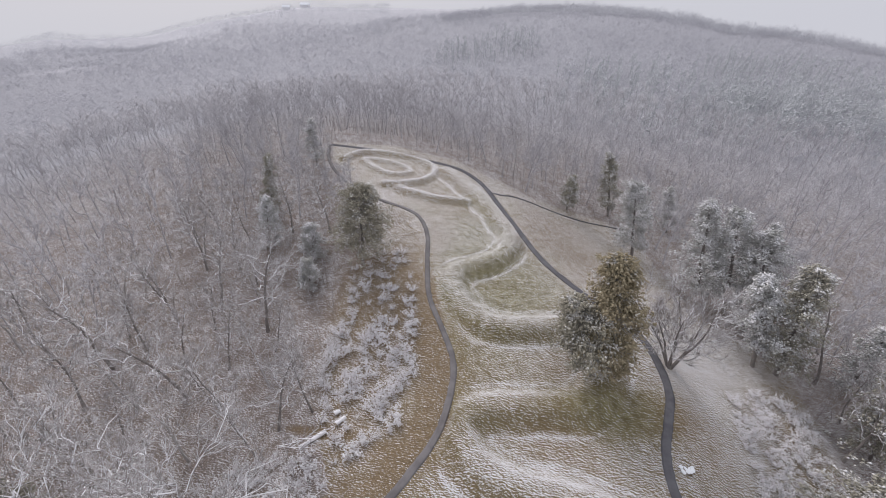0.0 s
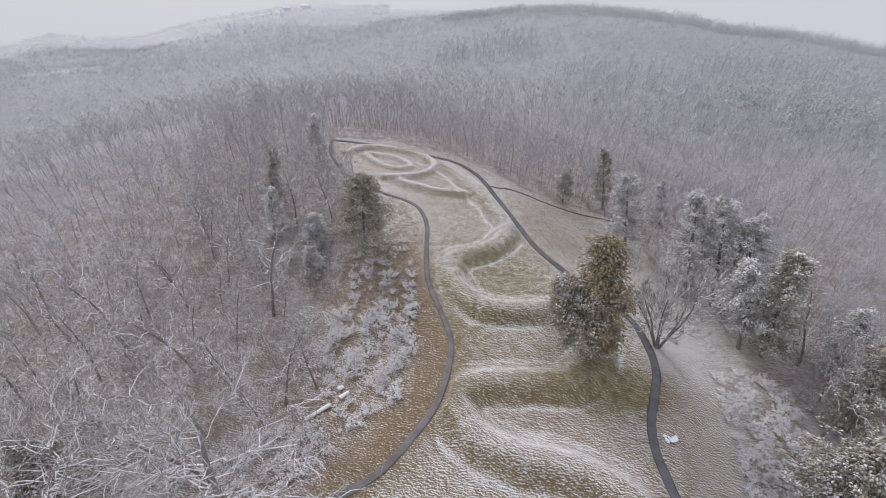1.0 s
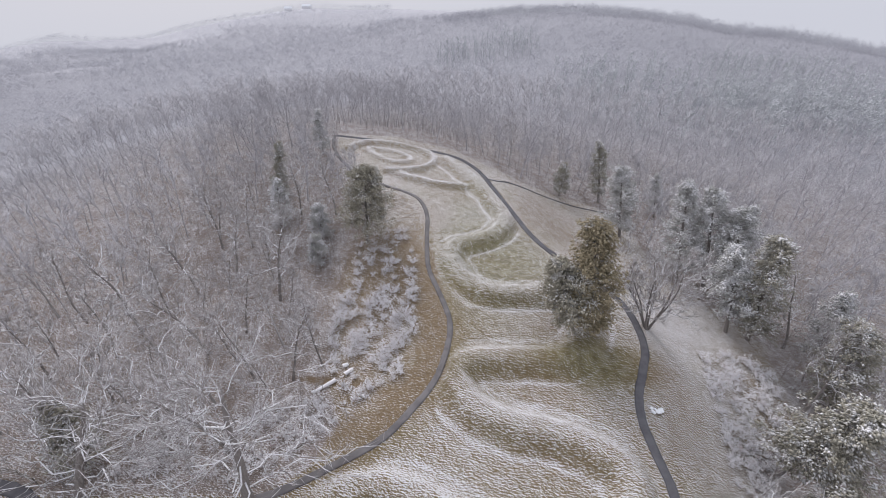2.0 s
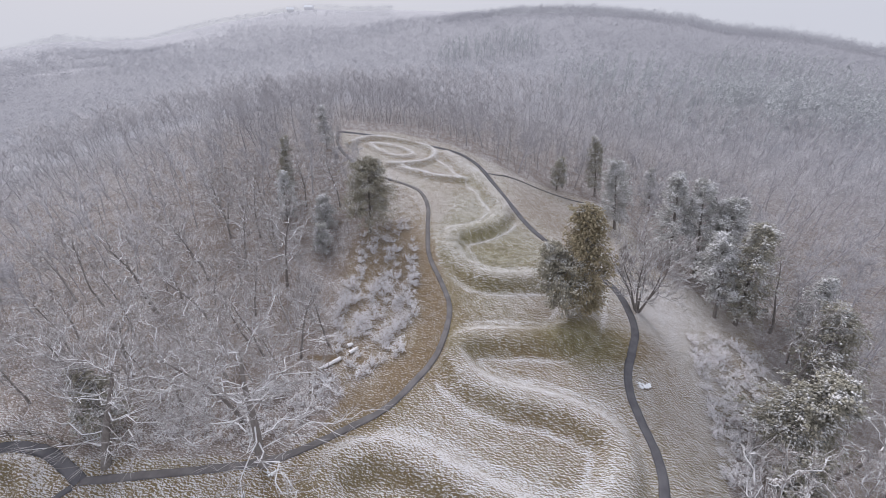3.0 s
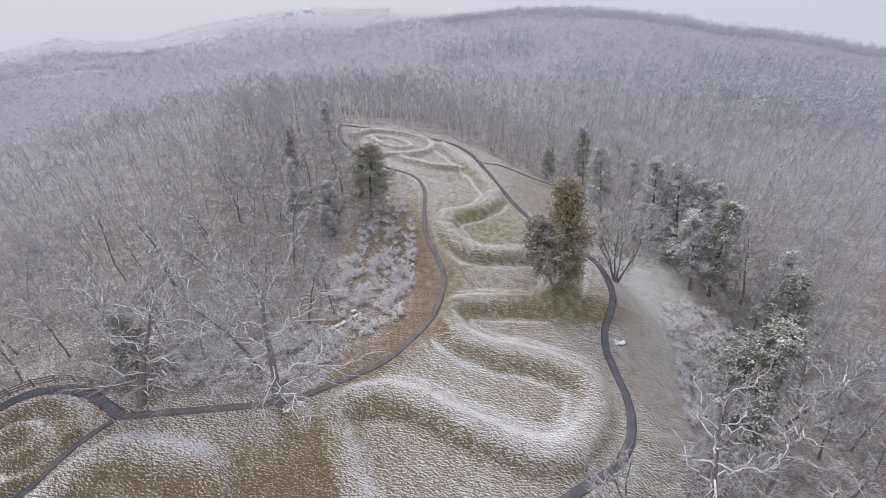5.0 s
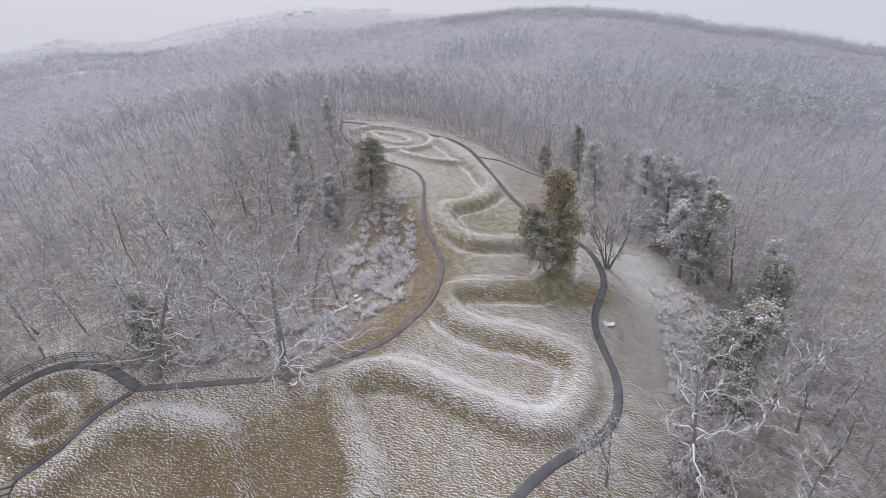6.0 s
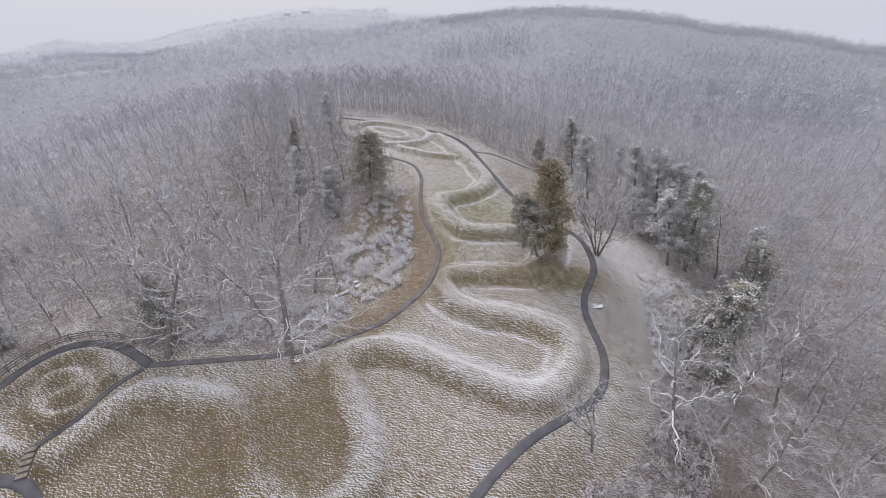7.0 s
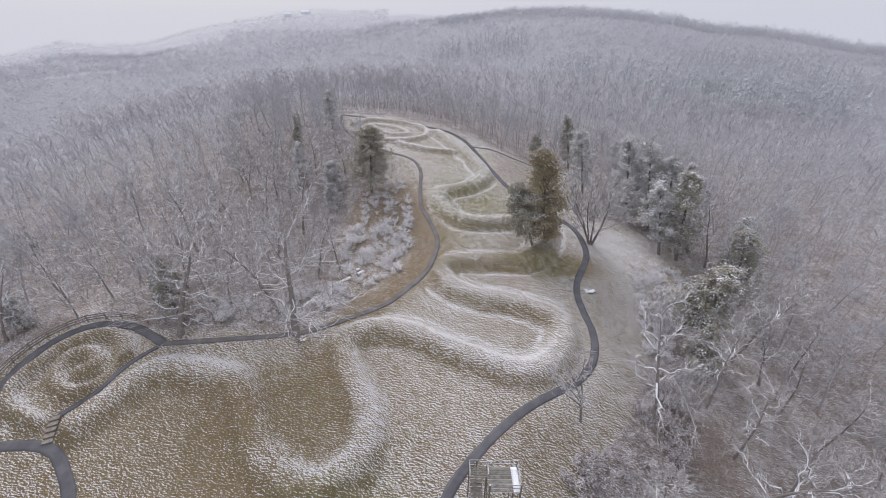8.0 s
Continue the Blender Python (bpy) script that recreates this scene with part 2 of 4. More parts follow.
CLEARING = [(-52.5, -30), (-53.5, 4), (-51.5, 11.5), (-46, 14.5), (-38, 12.6), (-18, 14.2), (-14, 17), (-12.4, 23.1), (-16.4, 30.6), (-18.9, 45.7), (-18.7, 58.1), (-15, 66.8), (-14.5, 74.6), (-19.1, 82.4), (-31, 98),
            (-34, 110), (-17, 110.5), (0, 103.5), (8.5, 95), (15.4, 91.2), (36.9, 90.7), (43.3, 82.9), (43, 61.4), (54.2, 46.6), (50.1, 30.9), (40.3, 25), (33.4, 17), (27.2, 5.6), (21, -0.6), (16.3, -5.7), (14, -30)]


def inside(x, y, poly):
    hit = np.zeros(np.shape(x), bool)
    for (x0, y0), (x1, y1) in zip(poly, poly[1:] + poly[:1]):
        if y0 != y1:
            hit ^= ((y0 > y) != (y1 > y)) & (x < (x1 - x0) * (y - y0) / (y1 - y0) + x0)
    return hit


def distance(x, y, line):
    """Distance of plan points from a sampled line."""
    x, y = np.asarray(x, float), np.asarray(y, float)
    best = np.full(x.shape, 1e9)
    for px, py in line:
        np.minimum(best, (x - px) ** 2 + (y - py) ** 2, out=best)
    return np.sqrt(best)


def edge_of(poly, step=2.0):
    out = []
    for (x0, y0), (x1, y1) in zip(poly, poly[1:] + poly[:1]):
        n = max(1, int(math.hypot(x1 - x0, y1 - y0) / step))
        out += [(x0 + (x1 - x0) * k / n, y0 + (y1 - y0) * k / n) for k in range(n)]
    return np.array(out)


# the level back of the ridge; the ground falls away beyond it
CREST = [(-55, -30), (-55, 4), (-52, 13), (-46, 16), (-38, 13), (-20, 14.5), (-12, 18.5), (-7, 22), (-3, 28), (-1.2, 35), (-1.5, 41), (-3.5, 47), (-5.5, 55), (-6.5, 68), (-8.5, 75), (-16, 80.5),
         (-26, 88), (-37, 101), (-40, 117), (-16, 117), (3, 108), (9, 98), (12, 89), (15, 73), (17.5, 63.5), (22, 56.3), (26.5, 50.3), (29.3, 46.2), (30, 41.4), (29.6, 36.7), (27.8, 32.6),
         (26, 28.9), (25.2, 25.2), (25.6, 17.7), (24.8, 13), (21.5, 8.5), (17.5, 5.5), (12, 1.5), (6.5, -5), (5, -34)]
EDGE = edge_of(CLEARING)
BROW = edge_of(CREST)


def step(v, a, b):
    t = np.clip((v - a) / (b - a), 0, 1)
    return t * t * (3 - 2 * t)


def waves(x, y, size, seed):
    """Cheap smooth noise from a few sines, about -1 to 1."""
    rnd = np.random.RandomState(seed)
    total = 0
    for k in range(5):
        a, f, ph = rnd.rand() * 6.28, (0.7 + rnd.rand() * 0.9) / size * 6.28, rnd.rand() * 6.28
        total = total + np.sin((x * math.cos(a) + y * math.sin(a)) * f + ph)
    return total / 3.2


def mound(x, y):
    """Height of the earthwork above the lawn."""
    d = np.minimum(distance(x, y, SERPENT), distance(x, y, NECK))
    h = 1.5 * (1 - step(d, 0.5, 3.2))
    h = np.maximum(h, 1.25 * (1 - step(distance(x, y, TAIL), 0.1, 1.5)))
    h = np.maximum(h, 0.7 * (1 - step(distance(x, y, OVAL), 0.05, 1.6)))
    for jaw in JAWS:
        h = np.maximum(h, 1.1 * (1 - step(distance(x, y, jaw), 0.05, 2.0)))
    return h


def path_distance(x, y):
    """Distance from the nearest footpath; the narrow tail path counts as a little farther."""
    d = np.full(np.shape(x), 1e9)
    for key, line in PATHS.items():
        d = np.minimum(d, distance(x, y, line) + (0.25 if key == "path_3" else 0.0))
    return np.minimum(d, distance(x, y, STAIR))


def land(x, y):
    """Terrain without the earthwork: a gently tilted ridge top, woods falling away, valley and hills beyond."""
    x, y = np.asarray(x, float), np.asarray(y, float)
    ridge = -0.25 - 0.0524 * x + 0.0964 * y
    out = np.where(inside(x, y, CLEARING), 0.0, distance(x, y, EDGE))
    az = np.degrees(np.arctan2(x, y + 30))
    r = np.hypot(x, y + 30)
    left = step(-az, -8, 28)
    past = np.where(inside(x, y, CREST), 0.0, distance(x, y, BROW))
    past = np.sqrt(past ** 2 + 1) - 1
    deep = 12 + 4 * left
    near = ridge - deep * (1 - np.exp(-past * (0.46 - 0.12 * left) / deep))
    top = np.interp(az, [-14, -8, -2, 3, 6, 13, 19, 25, 28.4, 33, 37, 40, 43, 50], [12, 27, 30, 32, 35, 38, 34, 27, 18, 14, 6.5, -1, -4, -14])
    hill = -4 + (top + 4) * step(r, 170, 760) + 4 * waves(x, y, 260, 5) * step(r, 200, 400) * (1 - 0.7 * step(r, 550, 760))
    hill = hill - 0.25 * step(az, 2, 12) * np.maximum(r - 815, 0)
    rim = np.interp(az, [-60, -46, -42, -38, -35, -31, -27, -22, -17, -11, -2], [-70, -58, -33, -43, -42, -20, 2, 27, 43, 44, 42])
    valley = -22 + 5 * waves(x, y, 330, 9) * step(r, 200, 500) + (rim + 22) * step(r, 420, 1500) - 0.12 * np.maximum(r - 1550, 0)
    far = hill * (1 - left) + valley * left
    return near + (far - near) * step(out, 45, 190)


def height(x, y):
    x, y = np.asarray(x, float), np.asarray(y, float)
    d = path_distance(x, y)
    return land(x, y) + mound(x, y) * step(d, 0.7, 1.5)


def z_at(x, y):
    return float(height(np.array([x]), np.array([y]))[0])


# ---------------------------------------------------------------- mesh helpers
def mesh_object(name, verts, faces, material, parent=None, label="", smooth_faces=False):
    """One mesh object from arrays; faces all triangles or all quads."""
    verts, faces = np.asarray(verts, np.float32), np.asarray(faces, np.int32)
    me = bpy.data.meshes.new(name)
    me.vertices.add(len(verts))
    me.vertices.foreach_set("co", verts.ravel())
    k = faces.shape[1]
    me.loops.add(faces.size)
    me.loops.foreach_set("vertex_index", faces.ravel())
    me.polygons.add(len(faces))
    me.polygons.foreach_set("loop_start", np.arange(0, faces.size, k, dtype=np.int32))
    me.update(calc_edges=True)
    if smooth_faces:
        me.polygons.foreach_set("use_smooth", np.ones(len(faces), bool))
    me.materials.append(material)
    ob = new(name, me)
    ob.parent = parent
    return tagged(ob, label)


def part(name, bm, material, parent=None, label=""):
    """Links a bmesh as one mesh object under a thing."""
    me = bpy.data.meshes.new(name)
    bm.to_mesh(me)
    bm.free()
    me.materials.append(material)
    ob = new(name, me)
    ob.parent = parent
    return tagged(ob, label)


def beam(bm, a, b, w, h, bevel=0.01):
    """A squared timber from a to b."""
    a, b = Vector(a), Vector(b)
    made = bmesh.ops.create_cube(bm, size=1.0)["verts"]
    m = (b - a).to_track_quat("X", "Z").to_matrix().to_4x4()
    for v in made:
        v.co = (a + b) / 2 + m @ Vector((v.co.x * (b - a).length, v.co.y * w, v.co.z * h))
    if bevel:
        edges = list({e for v in made for e in v.link_edges})
        bmesh.ops.bevel(bm, geom=edges, offset=bevel, segments=1, affect="EDGES")


# ---------------------------------------------------------------- ground
def graded(lo, hi, step_in, reach, grow=1.13):
    mid = list(np.arange(lo, hi, step_in))
    up, d = [hi], step_in
    while up[-1] < reach:
        d *= grow
        up.append(up[-1] + d)
    down, d = [], step_in
    p = lo
    while p > -reach:
        d *= grow
        p -= d
        down.append(p)
    return np.array(down[::-1] + mid + up)


FIELDS = [(-645, 603, 80, 13, -0.44), (-455, 480, 110, 15, 1.84), (-317, 325, 42, 11, 1.4), (-570, 900, 190, 50, -0.72), (-430, 1290, 170, 45, -0.3), (-150, 900, 90, 30, 0.2), (-212, 155, 16, 9, 0.3)]


def field_distance(x, y, fx, fy, rx, ry, turn):
    """Below 1 inside an open field of the valley."""
    c, q = math.cos(turn), math.sin(turn)
    u, v = (x - fx) * c + (y - fy) * q, -(x - fx) * q + (y - fy) * c
    return np.hypot(u / rx, v / ry)


def build_ground():
    gx, gy = graded(-53, 42, 0.4, 3200), graded(-12, 112, 0.4, 3400)
    X, Y = np.meshgrid(gx, gy)
    core = (X > -60) & (X < 50) & (Y > -20) & (Y < 120)
    Z = land(X, Y)
    cx, cy = X[core], Y[core]
    pd = path_distance(cx, cy)
    m = mound(cx, cy) * step(pd, 0.7, 1.5)
    rough = 0.05 * waves(cx, cy, 1.9, 21) + 0.04 * waves(cx, cy, 3.7, 22)
    Z[core] += m + rough * step(pd, 0.6, 1.4) - 0.06 * (1 - step(pd, 0.4, 0.8))
    M = np.zeros_like(X)
    M[core] = m
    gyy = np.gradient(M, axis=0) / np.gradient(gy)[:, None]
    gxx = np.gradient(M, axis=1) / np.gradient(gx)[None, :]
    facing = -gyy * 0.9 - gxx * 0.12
    berm = np.zeros_like(X)  # snow caught along the foot of the bank
    foot = np.minimum(distance(cx, cy, SERPENT), distance(cx, cy, NECK))
    berm[core] = np.exp(-((foot - 3.5 - 0.25 * waves(cx, cy, 7, 61)) / 0.34) ** 2) * step(cy, 8, 16) * step(pd, 1.5, 3.0)
    crest = np.zeros_like(X)  # a thin white line on the narrow banks of the head
    ring = np.minimum.reduce([distance(cx, cy, line) for line in JAWS + [OVAL]])
    crest[core] = np.exp(-(ring / 0.5) ** 2) - 0.22 * np.exp(-((ring - 1.5) / 0.8) ** 2)
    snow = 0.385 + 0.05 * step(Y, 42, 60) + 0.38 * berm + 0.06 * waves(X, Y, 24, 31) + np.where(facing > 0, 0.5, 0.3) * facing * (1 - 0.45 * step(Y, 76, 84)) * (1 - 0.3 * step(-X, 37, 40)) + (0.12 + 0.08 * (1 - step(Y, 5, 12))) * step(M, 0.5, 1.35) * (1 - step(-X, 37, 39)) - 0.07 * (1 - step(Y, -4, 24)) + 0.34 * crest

    def blob(x, y, rx, ry, k=1.0):
        return k * np.exp(-(((X - x) / rx) ** 2 + ((Y - y) / ry) ** 2) ** 1.5)

    # blob at (20, 33.5): bare grass, also painting in the cedar's shadow
    snow -= blob(20, 33.5, 9, 3.6, 0.65) + blob(-13.5, 4, 5, 8, 0.3) + blob(-22, -1, 4, 8, 0.32) + blob(-30, 2, 6, 4, 0.1) + blob(8, 56, 10, 9, 0.24) + blob(-10, -9.5, 9, 3, 0.4)
    snow += blob(20, 7, 9, 6, 0.12) + blob(28, 43, 5, 6, 0.06) + blob(33, 40, 5, 6, 0.1) + blob(42, 47, 9, 8, 0.24) + blob(35, 32, 8, 14, 0.14) - blob(50, 42, 4, 2.5, 0.2)
    snow -= blob(-19.5, 1, 4, 6, 0.16) + blob(-27, -2, 15, 8, 0.14) + blob(20, 72, 9, 13, 0.2) + blob(30, 31, 5, 8, 0.16) + blob(3, 34, 7, 9, 0.14) + blob(3, 44, 6, 5, 0.1) + blob(7, 70, 8, 14, 0.08)
    wood = 1 - inside(X, Y, CLEARING)
    dl = np.full(X.shape, 99.0)
    dl[core] = distance(cx, cy, PATHS["path_1"])
    verge = (X < np.interp(Y, [14, 30, 40, 60, 80], [-12, 0, 0, -4, -12])) & core & (wood < 0.5)
    verge = verge * step(Y, 15, 24) * (1 - 0.8 * step(Y, 50, 62)) * (1 - step(Y, 74, 84))
    verge = verge * (1 - 0.75 * step(dl + 1.3 * waves(X, Y, 5, 41), 2.5, 6.5))
    snow -= verge * 0.5
    snow -= 0.26 * np.exp(-(dl / 2.6) ** 2) * step(Y, 14, 18) * (1 - step(Y, 44, 54))
    litter = np.clip(np.maximum(wood, verge * 0.45 + blob(20, 72, 9, 13, 0.5)), 0, 1)
    out = np.zeros_like(X)
    out[core] = distance(cx, cy, EDGE) * wood[core]
    out[~core] = 60
    snow = snow * (1 - wood) + wood * (0.37 + 0.08 * waves(X, Y, 9, 33) - blob(35, 3.5, 5, 4, 0.35) + blob(46, 36, 9, 11, 0.2))
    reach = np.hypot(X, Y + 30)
    # snow mask raised with distance, whitening far ground in place of haze
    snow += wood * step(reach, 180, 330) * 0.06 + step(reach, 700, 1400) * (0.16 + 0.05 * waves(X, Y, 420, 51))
    green = np.clip(blob(8, 57, 12, 12, 1.0) + blob(20, 34, 9, 5, 0.6) + blob(6, 74, 8, 14, 0.65) + blob(3, 38, 8, 12, 0.3) + blob(25, 12, 8, 9, 0.25) + blob(-7, -7, 7, 4, 0.6) + 0.1 + 0.2 * waves(X, Y, 14, 35) + 0.1 * np.clip(-facing, 0, 0.6), 0, 1)
    rim = np.zeros_like(X)  # snow caught on the outer edge of the tail, along the loop path
    rim[core] = np.exp(-((distance(cx, cy, PATHS["path_4"]) - 1.05) / 0.3) ** 2) * inside(cx, cy, [tuple(p) for p in TAIL[:110:6]])
    snow = snow + 0.35 * rim
    bank = blob(-13, 56, 6.5, 11)
    snow = snow - 0.3 * bank
    bracken = np.clip(verge * 0.9 + bank + blob(-12.5, 47, 6.5, 17, 0.85), 0, 1)
    track = 1 - step(field_distance(X, Y, -15.0, 30.2, 5.8, 0.8, -0.19), 0.7, 1.2)
    bracken = np.maximum(bracken, track * 0.8)
    snow = snow - 0.4 * track
    # how much haze colour the woodland floor takes, growing with distance
    haze_tint = np.clip(wood * step(reach, 110, 240), 0, 1)
    snow = np.where(haze_tint > 0.05, snow * (1 - haze_tint) + haze_tint * np.where(reach > 800, 0.30 + 0.10 * step(reach, 850, 1500), 0.24), snow)
    for field in FIELDS:
        snow += np.where(reach > 1000, 0.08, 0.24) * (1 - step(field_distance(X, Y, *field), 0.8, 1.05))
    ny, nx = X.shape
    verts = np.stack([X, Y, Z], -1).reshape(-1, 3)
    i = (np.arange(ny - 1)[:, None] * nx + np.arange(nx - 1)[None, :]).ravel()
    faces = np.stack([i, i + 1, i + nx + 1, i + nx], -1)
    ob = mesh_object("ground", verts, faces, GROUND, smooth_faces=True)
    for key, field in (("snow", np.where(wood > 0.5, snow, np.minimum(snow, 0.78))), ("litter", litter), ("green", green), ("haze_tint", haze_tint), ("bracken", bracken)):
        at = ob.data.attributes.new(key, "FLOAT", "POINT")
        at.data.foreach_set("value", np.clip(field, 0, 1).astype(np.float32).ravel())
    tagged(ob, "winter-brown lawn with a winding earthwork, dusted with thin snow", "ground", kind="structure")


build_ground()


def build_path(name, line, wide, lift, surface=ASPHALT):
    d = np.gradient(line, axis=0)
    d /= np.maximum(np.linalg.norm(d, axis=1), 1e-6)[:, None]
    nrm = np.stack([d[:, 1], -d[:, 0]], -1)
    rnd = np.random.RandomState(len(line))
    rows = []
    for off, dz in ((-1.0, -0.09), (-0.97, 0.0), (-0.5, 0.015), (0.0, 0.02), (0.5, 0.015), (0.97, 0.0), (1.0, -0.09)):
        ragged = rnd.randn(len(line)) * 0.035 if abs(off) > 0.9 else 0
        p = line + nrm * ((off * wide + ragged) * np.ones(len(line)))[:, None]
        rows.append(np.column_stack([p, land(p[:, 0], p[:, 1]) + dz + lift]))
    n = len(line)
    verts = np.vstack(rows)
    faces = [(a * n + k, a * n + k + 1, (a + 1) * n + k + 1, (a + 1) * n + k) for a in range(len(rows) - 1) for k in range(n - 1)]
    ob = mesh_object(name, verts, faces, surface, smooth_faces=True)
    return tagged(ob, "narrow dark asphalt footpath winding beside the earthwork", "path", kind="structure")


for k, (key, line) in enumerate(PATHS.items()):
    build_path(key, line, {"path_1": 0.42, "path_2": 0.56, "path_3": 0.34, "path_4": 0.6, "path_5": 0.2}[key], 0.035 + 0.004 * k, DUSTED_ASPHALT if key == "path_1" else ASPHALT)


# ---------------------------------------------------------------- trees
def tube(points, radii, sides, verts, faces):
    """A tapered tube along points; it ends in a tip."""
    points = [Vector(p) for p in points]
    base = len(verts)
    n = len(points)
    for k in range(n - 1):
        way = (points[min(k + 1, n - 1)] - points[max(k - 1, 0)]).normalized()
        side = way.cross(Vector((0.31, 0.17, 0.93) if abs(way.z) < 0.9 else (1, 0.1, 0))).normalized()
        over = way.cross(side)
        for s in range(sides):
            a = 6.2832 * s / sides
            verts.append(points[k] + radii[k] * (math.cos(a) * side + math.sin(a) * over))
    verts.append(points[-1])
    for k in range(n - 2):
        for s in range(sides):
            a, b = base + k * sides + s, base + k * sides + (s + 1) % sides
            faces.append((a, b, b + sides))
            faces.append((a, b + sides, a + sides))
    tip = len(verts) - 1
    for s in range(sides):
        faces.append((base + (n - 2) * sides + s, base + (n - 2) * sides + (s + 1) % sides, tip))


def wander(rnd, start, way, length, bits, bend, lift):
    pts = [Vector(start)]
    way = Vector(way).normalized()
    for k in range(bits):
        way = (way + Vector((rnd.gauss(0, bend), rnd.gauss(0, bend), rnd.gauss(0, bend * 0.7) + lift))).normalized()
        pts.append(pts[-1] + way * (length / bits))
    return pts


def aim(rnd, way, spread):
    """A direction that leaves way by about spread radians."""
    way = Vector(way).normalized()
    side = way.cross(Vector((rnd.gauss(0, 1), rnd.gauss(0, 1), rnd.gauss(0, 1)))).normalized()
    return (way * math.cos(spread) + side * math.sin(spread)).normalized()


def crook(rnd, line, much):
    """Kinks a limb from joint to joint."""
    return [p + Vector((rnd.gauss(0, much), rnd.gauss(0, much), rnd.gauss(0, 0.8 * much))) * (0 if k == 0 else 1) for k, p in enumerate(line)]


def grow_bare(seed, tall, crown, forks=12, subs=7, twigs=6, low=0.3, girth=0.22, droop=0.0, thick=1.0, bend=0.22):
    """Trunk, limb and twig arrays of a leafless broadleaf tree."""
    rnd = random.Random(seed)
    tv, tf, cv, cf, wv, wf = [], [], [], [], [], []
    trunk = wander(rnd, (0, 0, -0.3), (rnd.gauss(0, 0.06), rnd.gauss(0, 0.06), 1), tall * 0.86, 7, 0.09, 0.05)
    tube(trunk, [girth * (1.25 if k == 0 else 1 - 0.8 * k / 7) for k in range(8)], 7, tv, tf)
    for f in range(forks):
        u = low + (0.97 - low) * (f + rnd.random() * 0.8) / forks
        pos = u * 7
        k = min(int(pos), 6)
        at = trunk[k].lerp(trunk[k + 1], pos - k)
        a = f * 2.4 + rnd.gauss(0, 0.4)
        rise = 0.25 + 0.9 * u + rnd.gauss(0, 0.15) - droop
        way = Vector((math.cos(a), math.sin(a), rise))
        length = crown * (1.1 - 0.55 * u) * rnd.uniform(0.75, 1.15)
        limb = crook(rnd, wander(rnd, at, way, length, 8, 0.7 * bend, 0.05 - droop * 0.07), 0.045 * length)
        r = girth * (0.55 - 0.28 * u) * thick
        tube(limb, [r * (1 - 0.65 * j / 8) for j in range(9)], 4, cv, cf)
        for s in range(subs):
            j = rnd.uniform(1.2, 7.6)
            i = min(int(j), 7)
            p = limb[i].lerp(limb[i + 1], j - i)
            w = aim(rnd, limb[i + 1] - limb[i], rnd.uniform(0.35, 0.8)) + Vector((0, 0, 0.12 - droop * 0.3))
            long = length * rnd.uniform(0.32, 0.66) * (1.15 - 0.06 * j)
            sub = crook(rnd, wander(rnd, p, w, long, 4, 0.5 * bend, 0.06), 0.07 * long)
            rr = max(r * 0.42, 0.032)
            tube(sub, [rr, rr * 0.85, rr * 0.65, rr * 0.4, 0], 3, cv, cf)
            for t in range(twigs):
                q = rnd.uniform(0.6, 4)
                i2 = min(int(q), 3)
                p2 = sub[i2].lerp(sub[i2 + 1], q - i2)
                w2 = aim(rnd, sub[i2 + 1] - sub[i2], rnd.uniform(0.25, 0.65)) + Vector((0, 0, 0.08))
                tw = wander(rnd, p2, w2, max(0.9, long * rnd.uniform(0.25, 0.6)), 2, 0.2, 0.04)
                tube(tw, [max(0.022, rr * 0.45), 0.016, 0], 3, wv, wf)
    return tv, tf, cv, cf, wv, wf


def bare_tree(seed, label, group, hazed=False, **kind):
    tv, tf, cv, cf, wv, wf = grow_bare(seed, **kind)
    tree = new("bare_tree")
    mesh_object("trunk", tv, tf, MID_TWIG if hazed else BARK, tree, smooth_faces=True)
    mesh_object("crown", cv, cf, MID_TWIG if hazed else LIMB, tree, "bare limbs greyed for haze" if hazed else "bare limbs carrying a white line of snow")
    tagged(mesh_object("twig_haze", wv, wf, MID_TWIG if hazed else TWIG, tree, "fine twigs greyed for haze" if hazed else "fine grey-brown twigs"), kind="stuff")
    return tagged(tree, label, "tree", group)


